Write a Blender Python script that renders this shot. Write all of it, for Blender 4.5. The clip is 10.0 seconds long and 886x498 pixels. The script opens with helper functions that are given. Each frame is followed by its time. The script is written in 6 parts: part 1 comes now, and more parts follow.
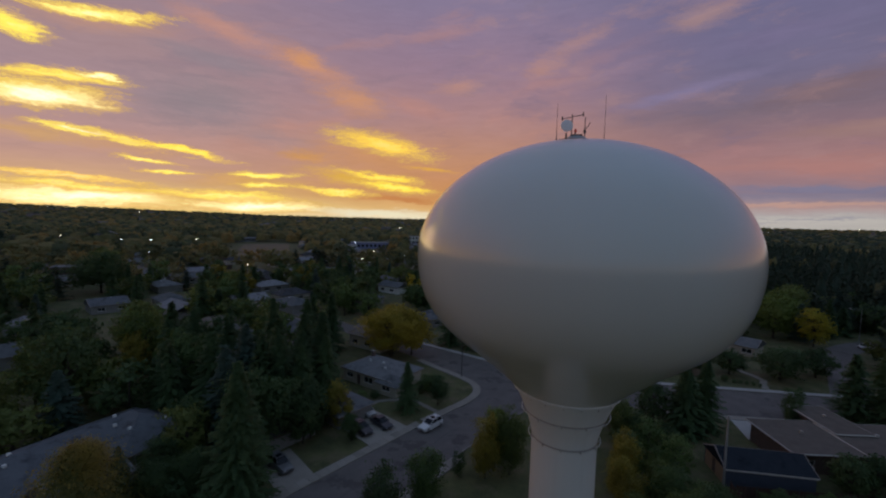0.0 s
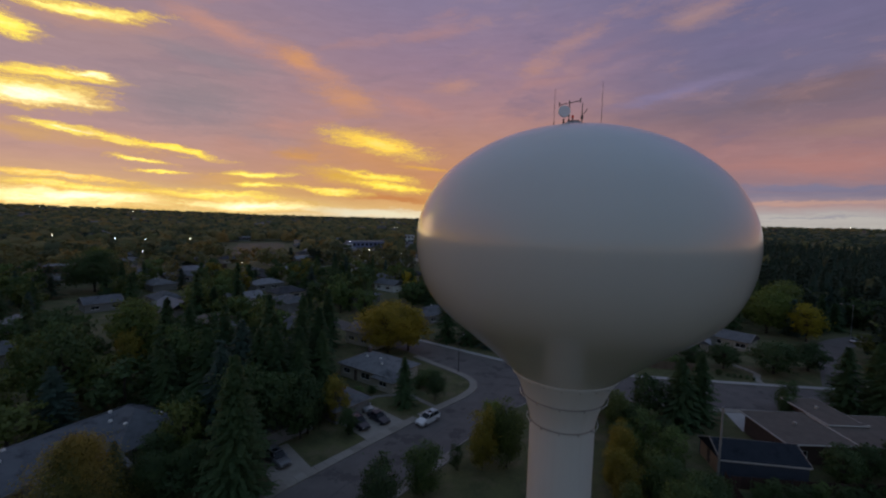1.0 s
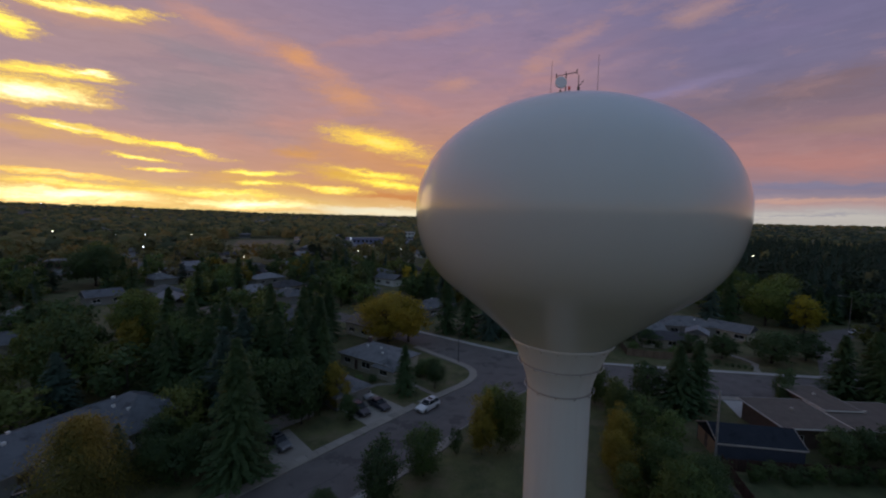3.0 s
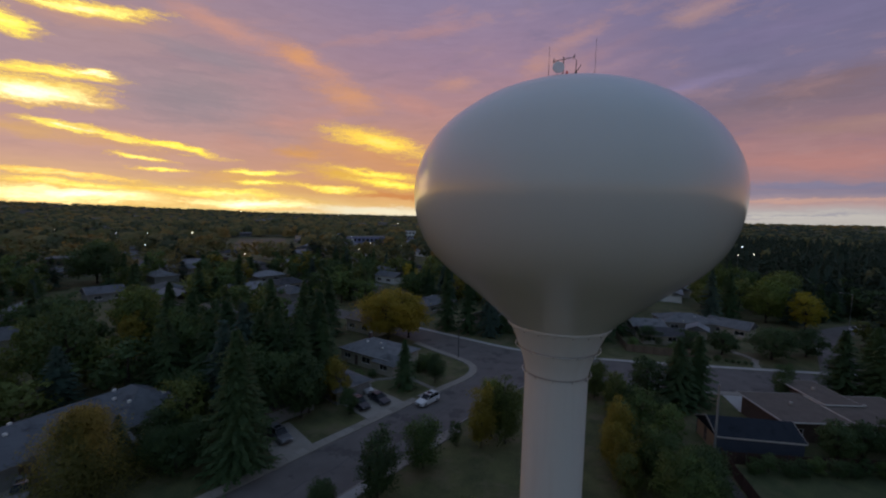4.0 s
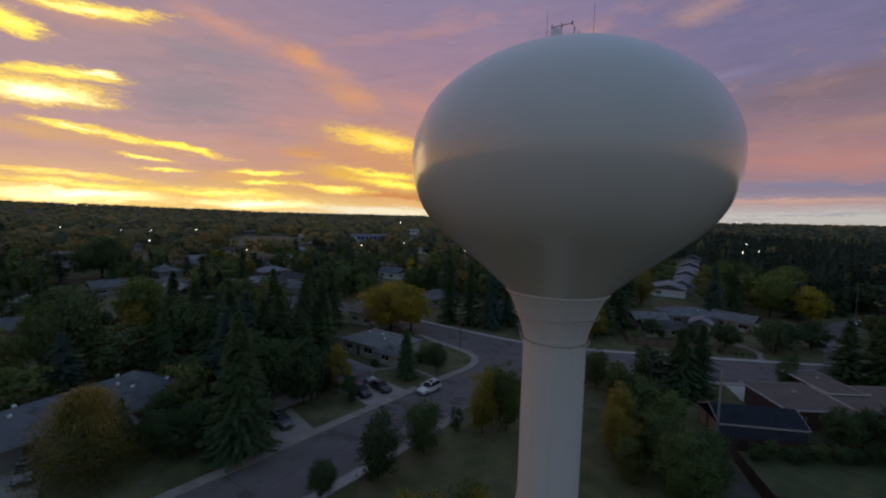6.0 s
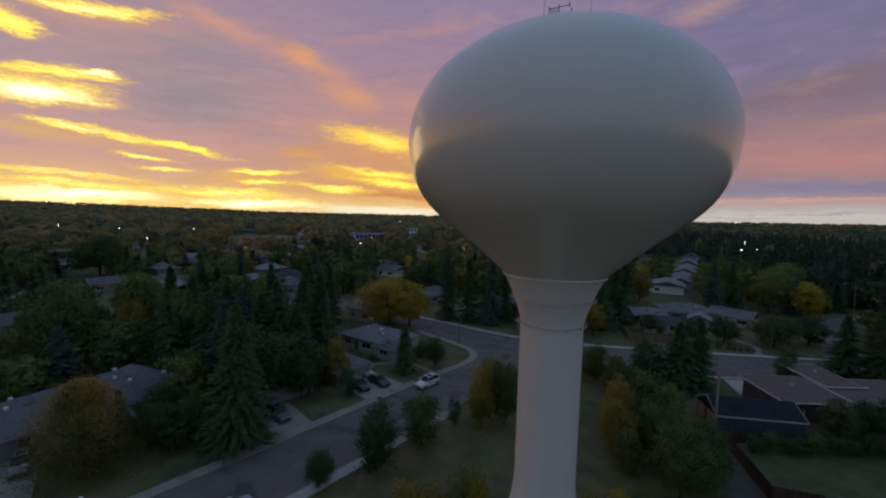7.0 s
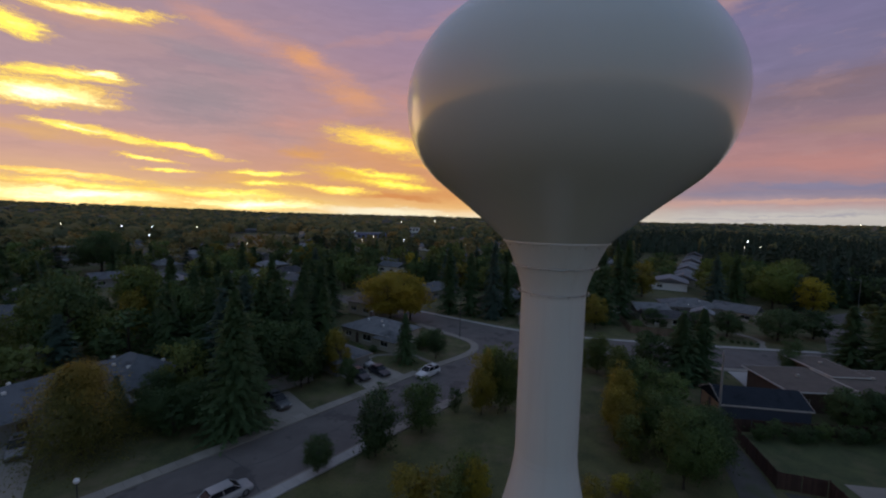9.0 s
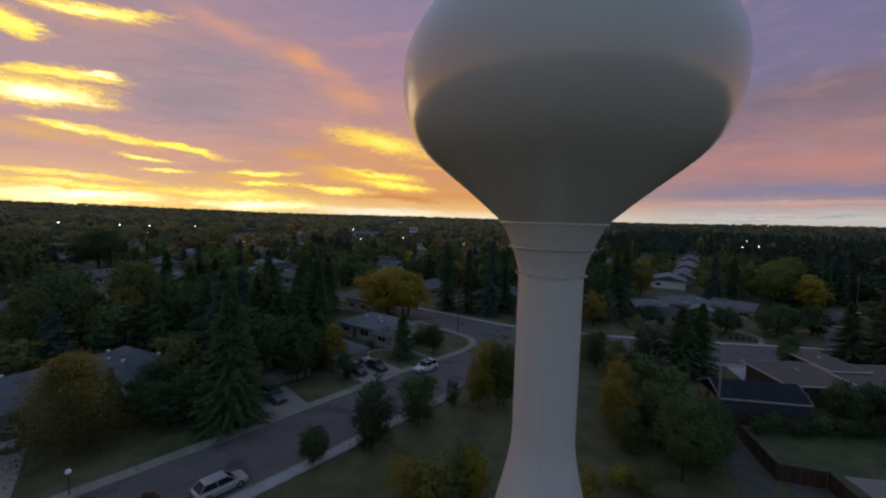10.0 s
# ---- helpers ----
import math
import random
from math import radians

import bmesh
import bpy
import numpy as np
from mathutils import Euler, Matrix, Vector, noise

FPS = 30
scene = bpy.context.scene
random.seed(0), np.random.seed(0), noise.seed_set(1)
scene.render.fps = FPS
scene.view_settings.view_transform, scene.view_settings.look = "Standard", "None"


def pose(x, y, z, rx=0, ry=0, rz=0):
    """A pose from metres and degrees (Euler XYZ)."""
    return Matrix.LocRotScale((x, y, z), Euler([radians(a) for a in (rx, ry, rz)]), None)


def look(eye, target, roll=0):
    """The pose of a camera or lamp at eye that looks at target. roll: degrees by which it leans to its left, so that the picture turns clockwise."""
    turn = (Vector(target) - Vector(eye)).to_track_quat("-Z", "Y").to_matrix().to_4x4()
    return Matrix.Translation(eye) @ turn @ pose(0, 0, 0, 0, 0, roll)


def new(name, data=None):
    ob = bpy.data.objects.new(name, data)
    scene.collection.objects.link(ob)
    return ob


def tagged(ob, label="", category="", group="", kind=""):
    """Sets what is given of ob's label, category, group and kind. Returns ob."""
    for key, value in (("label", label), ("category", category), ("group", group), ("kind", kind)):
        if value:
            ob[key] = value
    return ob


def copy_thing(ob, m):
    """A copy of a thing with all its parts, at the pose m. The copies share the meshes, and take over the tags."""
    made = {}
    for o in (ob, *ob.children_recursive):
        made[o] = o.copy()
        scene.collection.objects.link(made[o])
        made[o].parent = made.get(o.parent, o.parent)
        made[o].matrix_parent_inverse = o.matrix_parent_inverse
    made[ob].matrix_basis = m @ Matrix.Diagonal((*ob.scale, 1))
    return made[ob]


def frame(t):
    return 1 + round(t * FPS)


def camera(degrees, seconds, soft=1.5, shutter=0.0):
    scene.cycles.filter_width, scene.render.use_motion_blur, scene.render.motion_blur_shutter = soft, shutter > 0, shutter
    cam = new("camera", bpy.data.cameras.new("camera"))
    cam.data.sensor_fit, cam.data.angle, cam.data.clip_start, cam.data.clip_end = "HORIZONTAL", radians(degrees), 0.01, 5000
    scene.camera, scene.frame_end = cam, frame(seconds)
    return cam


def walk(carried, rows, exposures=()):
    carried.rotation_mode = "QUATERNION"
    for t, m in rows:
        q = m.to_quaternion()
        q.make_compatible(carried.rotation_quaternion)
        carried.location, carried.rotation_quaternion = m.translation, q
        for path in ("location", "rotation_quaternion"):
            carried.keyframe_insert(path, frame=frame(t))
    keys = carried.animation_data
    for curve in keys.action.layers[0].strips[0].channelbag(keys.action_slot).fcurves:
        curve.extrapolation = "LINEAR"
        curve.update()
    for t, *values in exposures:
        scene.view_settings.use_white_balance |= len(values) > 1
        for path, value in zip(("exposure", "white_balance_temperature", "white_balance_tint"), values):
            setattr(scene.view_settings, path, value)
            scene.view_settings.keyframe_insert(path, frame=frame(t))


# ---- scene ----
# The drone sinks straight down beside the tower; eye, target, roll
cam = camera(93.3, 10.0, soft=2.2)
PATH = [
    (0, (0.397, -0.385, 34.697), (0.068, 19.559, 33.240), 1.63),
    (0.5, (0.246, -0.446, 34.308), (0.078, 19.499, 32.839), 1.59),
    (1, (0.252, -0.561, 33.930), (0.134, 19.384, 32.446), 1.51),
    (1.5, (0.158, -0.698, 33.547), (0.109, 19.245, 32.046), 1.51),
    (2, (0.226, -0.826, 33.125), (0.113, 19.117, 31.620), 1.42),
    (2.5, (0.293, -1.003, 32.738), (0.184, 18.936, 31.185), 1.43),
    (4, (0.546, -1.340, 31.469), (0.385, 18.596, 29.875), 1.46),
    (4.5, (0.646, -1.440, 31.042), (0.528, 18.495, 29.429), 1.43),
    (5, (0.685, -1.512, 30.548), (0.479, 18.422, 28.945), 1.42),
    (5.5, (0.781, -1.538, 30.031), (0.438, 18.396, 28.442), 1.48),
    (7, (1.072, -1.491, 28.630), (0.793, 18.441, 27.006), 1.45),
    (7.5, (1.056, -1.405, 28.103), (0.672, 18.526, 26.499), 1.56),
    (8, (1.195, -1.331, 27.656), (0.753, 18.599, 26.048), 1.52),
    (8.5, (1.272, -1.260, 27.122), (0.934, 18.675, 25.537), 1.48),
    (9, (1.268, -1.157, 26.617), (0.898, 18.778, 25.045), 1.49),
    (9.5, (1.406, -1.040, 26.019), (1.045, 18.897, 24.469), 1.53),
    (10, (1.453, -0.891, 25.505), (1.141, 19.047, 23.968), 1.57),
]
walk(cam, [(t, look(eye, target, roll)) for t, eye, target, roll in PATH],
     exposures=[(0, -0.2), (2.5, -0.1), (5, -0.03), (10, 0.05)])


# ---- node helpers ----
def srgb(r, g, b, gain=1.0):
    """Linear colour from 0-255 display values."""
    return tuple(gain * (c / 12.92 if c <= 0.04045 else ((c + 0.055) / 1.055) ** 2.4) for c in (r / 255, g / 255, b / 255)) + (1.0,)


def node(tree, kind, ins=(), operation="", mix="", easing="", vector_type=""):
    """A node with its inputs set from values or sockets: ins is {index or name: value}."""
    n = tree.nodes.new(kind)
    if operation:
        n.operation = operation
    if mix:
        n.data_type, n.blend_type = "RGBA", mix
    if easing:
        n.interpolation_type = easing
    if vector_type:
        n.vector_type = vector_type
    for key, value in dict(ins).items():
        if isinstance(value, bpy.types.NodeSocket):
            tree.links.new(value, n.inputs[key])
        else:
            n.inputs[key].default_value = value
    return n


def calc(tree, op, a, b=0.0, c=0.0, clamp=False):
    n = node(tree, "ShaderNodeMath", {0: a, 1: b, 2: c}, operation=op)
    n.use_clamp = clamp
    return n.outputs[0]


def blend(tree, fac, a, b, how="MIX"):
    n = node(tree, "ShaderNodeMix", {0: fac, 6: a, 7: b}, mix=how)
    return n.outputs[2]


def ramp(tree, fac, stops):
    n = node(tree, "ShaderNodeValToRGB", {0: fac})
    cr = n.color_ramp
    while len(cr.elements) < len(stops):
        cr.elements.new(0.5)
    for e, (p, c) in zip(cr.elements, stops):
        e.position, e.color = p, c
    return n.outputs[0]


def ease(tree, v, lo, hi):
    return node(tree, "ShaderNodeMapRange", {0: v, 1: lo, 2: hi, 3: 0.0, 4: 1.0}, easing="SMOOTHSTEP").outputs[0]


# ---- sky: dusk after sunset, the sun just on the horizon to the north-west ----
SUN_AZ, SUN_EL = -42.0, 1.0
world = bpy.data.worlds.new("dusk_sky")
scene.world = world
world.use_nodes = True
wt = world.node_tree
wt.nodes.clear()
coord = node(wt, "ShaderNodeTexCoord").outputs["Generated"]
xyz = node(wt, "ShaderNodeSeparateXYZ", {0: coord}).outputs
az = calc(wt, "MULTIPLY", calc(wt, "ARCTAN2", xyz[0], xyz[1]), 57.29578)
el = calc(wt, "MULTIPLY", calc(wt, "ARCSINE", xyz[2]), 57.29578)
raw = node(wt, "ShaderNodeCombineXYZ", {0: az, 1: el}).outputs[0]
# cloud wisps: stretched noise bends every edge
stretched = node(wt, "ShaderNodeMapping", {0: raw, 3: (0.10, 0.42, 1.0)}).outputs[0]
wisp = node(wt, "ShaderNodeTexNoise", {"Vector": stretched, "Scale": 1.0, "Detail": 7.0, "Roughness": 0.62}).outputs["Color"]
warp = node(wt, "ShaderNodeVectorMath", {0: node(wt, "ShaderNodeVectorMath", {0: wisp, 1: (0.5, 0.5, 0.5)}, operation="SUBTRACT").outputs[0], 1: (6.0, 2.2, 0.0)}, operation="MULTIPLY").outputs[0]
curl = node(wt, "ShaderNodeTexNoise", {"Vector": node(wt, "ShaderNodeMapping", {0: raw, 1: (31.0, 7.0, 0), 2: (0, 0, radians(8)), 3: (0.42, 1.5, 1.0)}).outputs[0], "Scale": 1.0, "Detail": 6.0, "Roughness": 0.7}).outputs["Color"]
curled = node(wt, "ShaderNodeVectorMath", {0: node(wt, "ShaderNodeVectorMath", {0: curl, 1: (0.5, 0.5, 0.5)}, operation="SUBTRACT").outputs[0], 1: (4.0, 1.1, 0.0)}, operation="MULTIPLY").outputs[0]
bent = node(wt, "ShaderNodeVectorMath", {0: node(wt, "ShaderNodeVectorMath", {0: raw, 1: warp}, operation="ADD").outputs[0], 1: curled}, operation="ADD").outputs[0]
bent_el = node(wt, "ShaderNodeSeparateXYZ", {0: bent}).outputs[1]
fine_map = node(wt, "ShaderNodeMapping", {0: bent, 2: (0, 0, radians(-6)), 3: (0.22, 1.5, 1.0)}).outputs[0]
fine = node(wt, "ShaderNodeTexNoise", {"Vector": fine_map, "Scale": 1.0, "Detail": 6.0, "Roughness": 0.6}).outputs[0]
shreds = node(wt, "ShaderNodeTexNoise", {"Vector": node(wt, "ShaderNodeMapping", {0: bent, 2: (0, 0, radians(10)), 3: (1.2, 5.6, 1.0)}).outputs[0], "Scale": 1.0, "Detail": 7.0, "Roughness": 0.7}).outputs[0]
torn_noise = calc(wt, "MULTIPLY_ADD", shreds, 0.58, calc(wt, "MULTIPLY", fine, 0.42))
height = calc(wt, "DIVIDE", calc(wt, "ADD", calc(wt, "MULTIPLY", bent_el, 0.55), calc(wt, "MULTIPLY", el, 0.45)), 60.0, clamp=True)


def by_height(*stops):
    return ramp(wt, height, [(e / 60.0, c) for e, c in stops])


west = by_height((0.0, srgb(250, 208, 120)), (0.9, srgb(252, 232, 164)), (2.2, srgb(234, 198, 134)), (3.6, srgb(214, 172, 138)), (5.5, srgb(200, 159, 147)), (8.0, srgb(193, 154, 150)), (12.0, srgb(176, 148, 156)),
                 (18.0, srgb(174, 144, 148)), (25.0, srgb(160, 137, 153)), (38.0, srgb(120, 132, 159)), (60.0, srgb(111, 133, 163)))
north = by_height((0.0, srgb(248, 226, 188)), (1.2, srgb(236, 186, 122)), (2.6, srgb(218, 154, 96)), (5.0, srgb(214, 152, 104)), (8.0, srgb(202, 148, 120)), (13.0, srgb(184, 141, 140)),
                  (19.0, srgb(160, 132, 152)), (26.0, srgb(143, 129, 158)), (38.0, srgb(120, 132, 159)), (60.0, srgb(111, 133, 163)))
past_west = by_height((0.0, srgb(250, 176, 66)), (2.5, srgb(250, 172, 62)), (6.0, srgb(206, 150, 112)), (13.0, srgb(176, 142, 140)), (24.0, srgb(152, 134, 154)), (38.0, srgb(120, 132, 159)), (60.0, srgb(111, 133, 163)))
past_east = by_height((0.0, srgb(206, 168, 140)), (3.0, srgb(192, 144, 122)), (8.0, srgb(156, 130, 138)), (20.0, srgb(124, 126, 152)), (38.0, srgb(120, 132, 159)), (60.0, srgb(111, 133, 163)))
east = by_height((0.0, srgb(194, 188, 181)), (1.3, srgb(182, 175, 175)), (2.1, srgb(182, 152, 150)), (3.2, srgb(138, 130, 150)), (4.6, srgb(160, 130, 138)), (6.5, srgb(176, 131, 130)), (9.5, srgb(156, 123, 130)),
                 (12.5, srgb(130, 113, 128)), (16.0, srgb(124, 116, 145)), (24.0, srgb(117, 113, 148)), (38.0, srgb(114, 130, 162)), (60.0, srgb(111, 133, 163)))
behind = by_height((0.0, srgb(196, 166, 128)), (1.6, srgb(186, 160, 130)), (3.4, srgb(164, 150, 142)), (7.0, srgb(130, 142, 160)), (20.0, srgb(124, 142, 162)), (38.0, srgb(116, 137, 161)), (60.0, srgb(111, 133, 163)))
sky = blend(wt, ease(wt, az, -42.0, 2.0), west, north)
sky = blend(wt, ease(wt, az, 4.0, 34.0), sky, east)
sky = blend(wt, ease(wt, az, -48.0, -62.0), sky, past_west)
sky = blend(wt, ease(wt, az, 48.0, 64.0), sky, past_east)
sky = blend(wt, calc(wt, "ADD", ease(wt, az, 85.0, 140.0), ease(wt, az, -95.0, -150.0), clamp=True), sky, behind)
# long soft bands that fan out from the sunset, pink where lit and grey-mauve where shaded
fan = node(wt, "ShaderNodeMapping", {0: bent, 1: (-60.0, 2.0, 0), 2: (0, 0, radians(14)), 3: (34.0, 5.5, 1)}, vector_type="TEXTURE").outputs[0]
bands = node(wt, "ShaderNodeTexNoise", {"Vector": fan, "Scale": 1.25, "Detail": 5.0, "Roughness": 0.55}).outputs[0]
lifted = calc(wt, "MULTIPLY", ease(wt, el, 3.0, 9.0), calc(wt, "MULTIPLY", ease(wt, calc(wt, "ABSOLUTE", az), 95.0, 60.0), ease(wt, az, 30.0, 6.0)))
sky = blend(wt, calc(wt, "MULTIPLY", calc(wt, "MULTIPLY", ease(wt, bands, 0.52, 0.74), lifted), 0.42), sky, srgb(206, 148, 132))
sky = blend(wt, calc(wt, "MULTIPLY", calc(wt, "MULTIPLY", ease(wt, bands, 0.46, 0.28), lifted), 0.45), sky, srgb(136, 122, 140))


def streak(a, e, half, thick, tilt, colour, soft=0.55, torn=0.5):
    """One lit or shaded cloud bank: centre azimuth and elevation, half sizes and tilt in degrees."""
    global sky
    moved_to = node(wt, "ShaderNodeMapping", {0: bent, 1: (a, e, 0), 2: (0, 0, radians(tilt)), 3: (half, thick, 1)}, vector_type="TEXTURE").outputs[0]
    far = node(wt, "ShaderNodeVectorMath", {0: moved_to}, operation="LENGTH").outputs[1]
    bright = colour[0] > 1.0
    ragged = calc(wt, "MULTIPLY_ADD", calc(wt, "SUBTRACT", torn_noise, 0.5), torn * (6.2 if bright else 4.4), far)
    if bright:
        # an orange rim, a yellow body and a paler heart
        sky = blend(wt, calc(wt, "MULTIPLY", ease(wt, ragged, 1.35, 0.95), 0.55), sky, srgb(238, 192, 104))
        sky = blend(wt, ease(wt, ragged, 1.06, 1.06 - 0.72 * soft), sky, colour)
        heart = (colour[0], colour[1] * 1.06, min(1.0, colour[2] * 2.1), 1.0)
        sky = blend(wt, ease(wt, ragged, 0.55, 0.0), sky, heart)
    else:
        sky = blend(wt, ease(wt, ragged, 1.2, 1.2 - soft), sky, colour)


def lit(r, g, b, red=1.45, green=1.27):
    """Sunlit cloud, brighter than the film can hold: its red and green run past white."""
    c = srgb(r, g, b)
    return (c[0] * red, c[1] * green, c[2], 1.0)


# grey-mauve shaded banks, then pink ones, then gold, then the brightest
streak(-31.5, 12.4, 9.5, 3.6, 4, srgb(156, 139, 147), 1.2, 0.3)
streak(-29.0, 17.2, 8.0, 1.5, -6, srgb(158, 140, 150), 1.1, 0.35)
streak(-24.0, 9.4, 6.0, 1.4, -5, srgb(178, 146, 146), 1.2, 0.3)
streak(41.0, 13.6, 8.5, 1.7, 5, srgb(132, 111, 121), 1.2, 0.35)
streak(44.0, 9.8, 8.0, 1.2, 2, srgb(164, 130, 128), 1.2, 0.35)
streak(28.0, 15.2, 9.0, 0.9, 9, srgb(138, 127, 160), 1.2, 0.3)
streak(36.0, 19.5, 8.0, 1.4, 6, srgb(126, 117, 150), 1.2, 0.3)
streak(29.2, 22.6, 4.4, 1.5, 8, srgb(168, 138, 144), 1.2, 0.25)
streak(15.5, 21.5, 4.6, 1.2, 16, srgb(172, 138, 146), 1.2, 0.4)
streak(11.2, 19.0, 3.4, 1.3, 22, srgb(184, 142, 141), 1.2, 0.4)
streak(20.0, 18.2, 6.0, 1.2, 10, srgb(150, 128, 150), 1.2, 0.4)
streak(0.8, 17.0, 3.6, 1.4, 4, srgb(192, 146, 140), 1.2, 0.35)
streak(41.5, 6.4, 9.0, 1.2, -1, srgb(182, 132, 128), 1.1, 0.4)
streak(33.0, 8.0, 5.0, 0.8, 3, srgb(172, 130, 132), 1.1, 0.4)
streak(41.0, 4.0, 9.0, 0.6, 0, srgb(134, 128, 152), 0.9, 0.35)
streak(38.0, 2.3, 12.0, 0.32, 1, srgb(198, 160, 150), 0.9, 0.4)
streak(-28.5, 20.6, 7.5, 1.4, -13, srgb(200, 150, 140), 1.2, 0.3)
streak(-18.6, 18.0, 6.4, 1.9, -17, srgb(206, 151, 131), 1.2, 0.3)
streak(-19.3, 18.6, 2.6, 1.2, -12, srgb(220, 158, 116), 1.2, 0.3)
streak(-13.2, 14.6, 5.4, 1.9, -11, srgb(212, 154, 122), 1.2, 0.3)
streak(-4.6, 14.2, 6.0, 1.6, -14, srgb(194, 144, 138), 1.2, 0.3)
streak(-19.0, 7.6, 4.4, 0.9, -3, srgb(220, 160, 100), 1.2, 0.35)
# orange light round the brightest banks
streak(-40.0, 18.8, 8.0, 1.4, 7, srgb(196, 153, 140), 1.2, 0.3)
streak(-44.5, 11.4, 7.4, 2.2, 3, srgb(204, 160, 134), 1.2, 0.3)
streak(-38.5, 7.0, 8.5, 1.5, -7, srgb(210, 162, 130), 1.2, 0.3)
streak(-45.0, 7.4, 5.0, 1.1, -4, srgb(216, 170, 124), 1.2, 0.35)
streak(-9.5, 8.2, 10.0, 3.4, -8, srgb(216, 156, 110), 1.2, 0.3)
streak(-25.0, 3.8, 7.0, 1.3, -1, srgb(228, 176, 104), 1.2, 0.35)
streak(-10.5, 9.8, 7.6, 1.5, -10, srgb(240, 194, 96), 1.1, 0.4)
streak(-9.2, 9.5, 6.6, 1.05, -10, lit(246, 214, 88), 1.2, 0.42)
streak(-11.5, 4.8, 9.0, 1.5, -7, srgb(240, 188, 82), 1.1, 0.4)
streak(-7.6, 2.3, 6.0, 0.5, -3, srgb(212, 142, 86), 0.9, 0.35)
streak(-9.6, 5.3, 5.4, 0.5, -8, lit(250, 226, 86), 1.2, 0.45)
streak(-8.2, 4.0, 5.6, 0.6, -6, lit(252, 232, 88), 1.2, 0.45)
streak(-15.5, 3.0, 5.0, 0.4, -4, lit(248, 226, 100), 1.2, 0.48)
streak(-3.0, 6.6, 4.0, 0.5, -8, srgb(236, 176, 86), 1.1, 0.4)
streak(-24.1, 4.8, 3.7, 0.46, 2, lit(252, 240, 110), 0.9, 0.34)
streak(-23.9, 3.3, 3.2, 0.32, 1, lit(250, 236, 110), 1.0, 0.45)
streak(-39.8, 19.4, 5.8, 0.52, 8, lit(250, 236, 104), 1.0, 0.48)
streak(-40.2, 19.3, 5.0, 0.36, 8, lit(254, 246, 150), 0.9, 0.4)
streak(-46.4, 16.6, 2.8, 0.8, -10, lit(250, 236, 104), 0.9, 0.42)
streak(-43.2, 12.9, 4.6, 0.62, 4, lit(248, 230, 100), 1.1, 0.5)
streak(-40.4, 13.4, 1.9, 0.26, 3, lit(254, 248, 170), 0.9, 0.35)
streak(-45.0, 11.0, 5.8, 1.15, 3, lit(252, 238, 106), 1.1, 0.45)
streak(-44.4, 10.7, 5.4, 0.95, 3, lit(254, 248, 190, 1.5, 1.25), 1.0, 0.35)
streak(-41.2, 8.15, 3.7, 0.5, -7, lit(252, 242, 116), 0.95, 0.45)
streak(-40.6, 8.1, 2.4, 0.24, -8, lit(254, 248, 180), 0.9, 0.4)
streak(-37.6, 7.4, 2.8, 0.5, -14, lit(252, 240, 112), 1.0, 0.48)
streak(-33.0, 6.85, 5.4, 0.32, -7, lit(250, 230, 90), 1.0, 0.46)
streak(-36.2, 5.55, 2.9, 0.28, -4, lit(252, 238, 112), 1.0, 0.46)
streak(-34.4, 4.5, 3.3, 0.22, 0, lit(250, 234, 108), 1.0, 0.46)
streak(-43.0, 3.3, 7.0, 0.3, -3, lit(240, 212, 112), 1.2, 0.5)
streak(-40.5, 2.3, 9.0, 0.42, -3, lit(250, 234, 116), 1.2, 0.45)
streak(-28.0, 2.0, 9.0, 0.6, -2, lit(250, 232, 112), 1.2, 0.45)
streak(-41.5, 1.25, 10.5, 1.0, -1, lit(254, 248, 190, 1.5, 1.25), 1.0, 0.3)
streak(-24.6, 0.95, 9.0, 0.85, -1, lit(254, 248, 190, 1.5, 1.25), 1.0, 0.3)
streak(-9.5, 0.4, 10.0, 0.7, -1, srgb(252, 240, 206), 0.9, 0.28)
streak(38.0, 0.7, 15.0, 0.7, 0, srgb(196, 190, 184), 0.9, 0.3)
streak(40.0, 1.0, 6.0, 0.12, 1, srgb(170, 166, 172), 0.9, 0.5)
streak(34.0, 0.55, 8.0, 0.10, 0, srgb(180, 174, 176), 0.9, 0.5)
# the sunset goes on past the edge of the view
streak(-64.0, 3.0, 9.0, 1.4, 2, lit(252, 196, 80), 0.9, 0.4)
streak(-66.0, 7.5, 9.0, 1.4, 4, srgb(224, 160, 98), 1.0, 0.4)
streak(-84.0, 3.0, 16.0, 1.6, 2, lit(248, 180, 70), 1.0, 0.4)
streak(-74.0, 13.0, 9.0, 2.0, 6, srgb(196, 148, 128), 1.1, 0.4)
streak(-102.0, 1.6, 20.0, 1.3, 0, srgb(242, 182, 88), 1.2, 0.3)
streak(104.0, 2.4, 26.0, 1.6, 0, srgb(206, 150, 108), 1.0, 0.4)
# small mottled clouds high in the north-east
puffs = node(wt, "ShaderNodeTexNoise", {"Vector": node(wt, "ShaderNodeMapping", {0: bent, 2: (0, 0, radians(-18)), 3: (0.12, 0.28, 1.0)}).outputs[0], "Scale": 1.0, "Detail": 6.0, "Roughness": 0.62}).outputs[0]
where = calc(wt, "MULTIPLY", calc(wt, "MULTIPLY", ease(wt, az, -8.0, 4.0), ease(wt, az, 62.0, 48.0)), ease(wt, el, 4.0, 8.0))
sky = blend(wt, calc(wt, "MULTIPLY", calc(wt, "MULTIPLY", ease(wt, puffs, 0.5, 0.72), where), 0.34), sky, srgb(184, 145, 142))
sky = blend(wt, calc(wt, "MULTIPLY", calc(wt, "MULTIPLY", ease(wt, puffs, 0.48, 0.28), where), 0.34), sky, srgb(112, 108, 138))
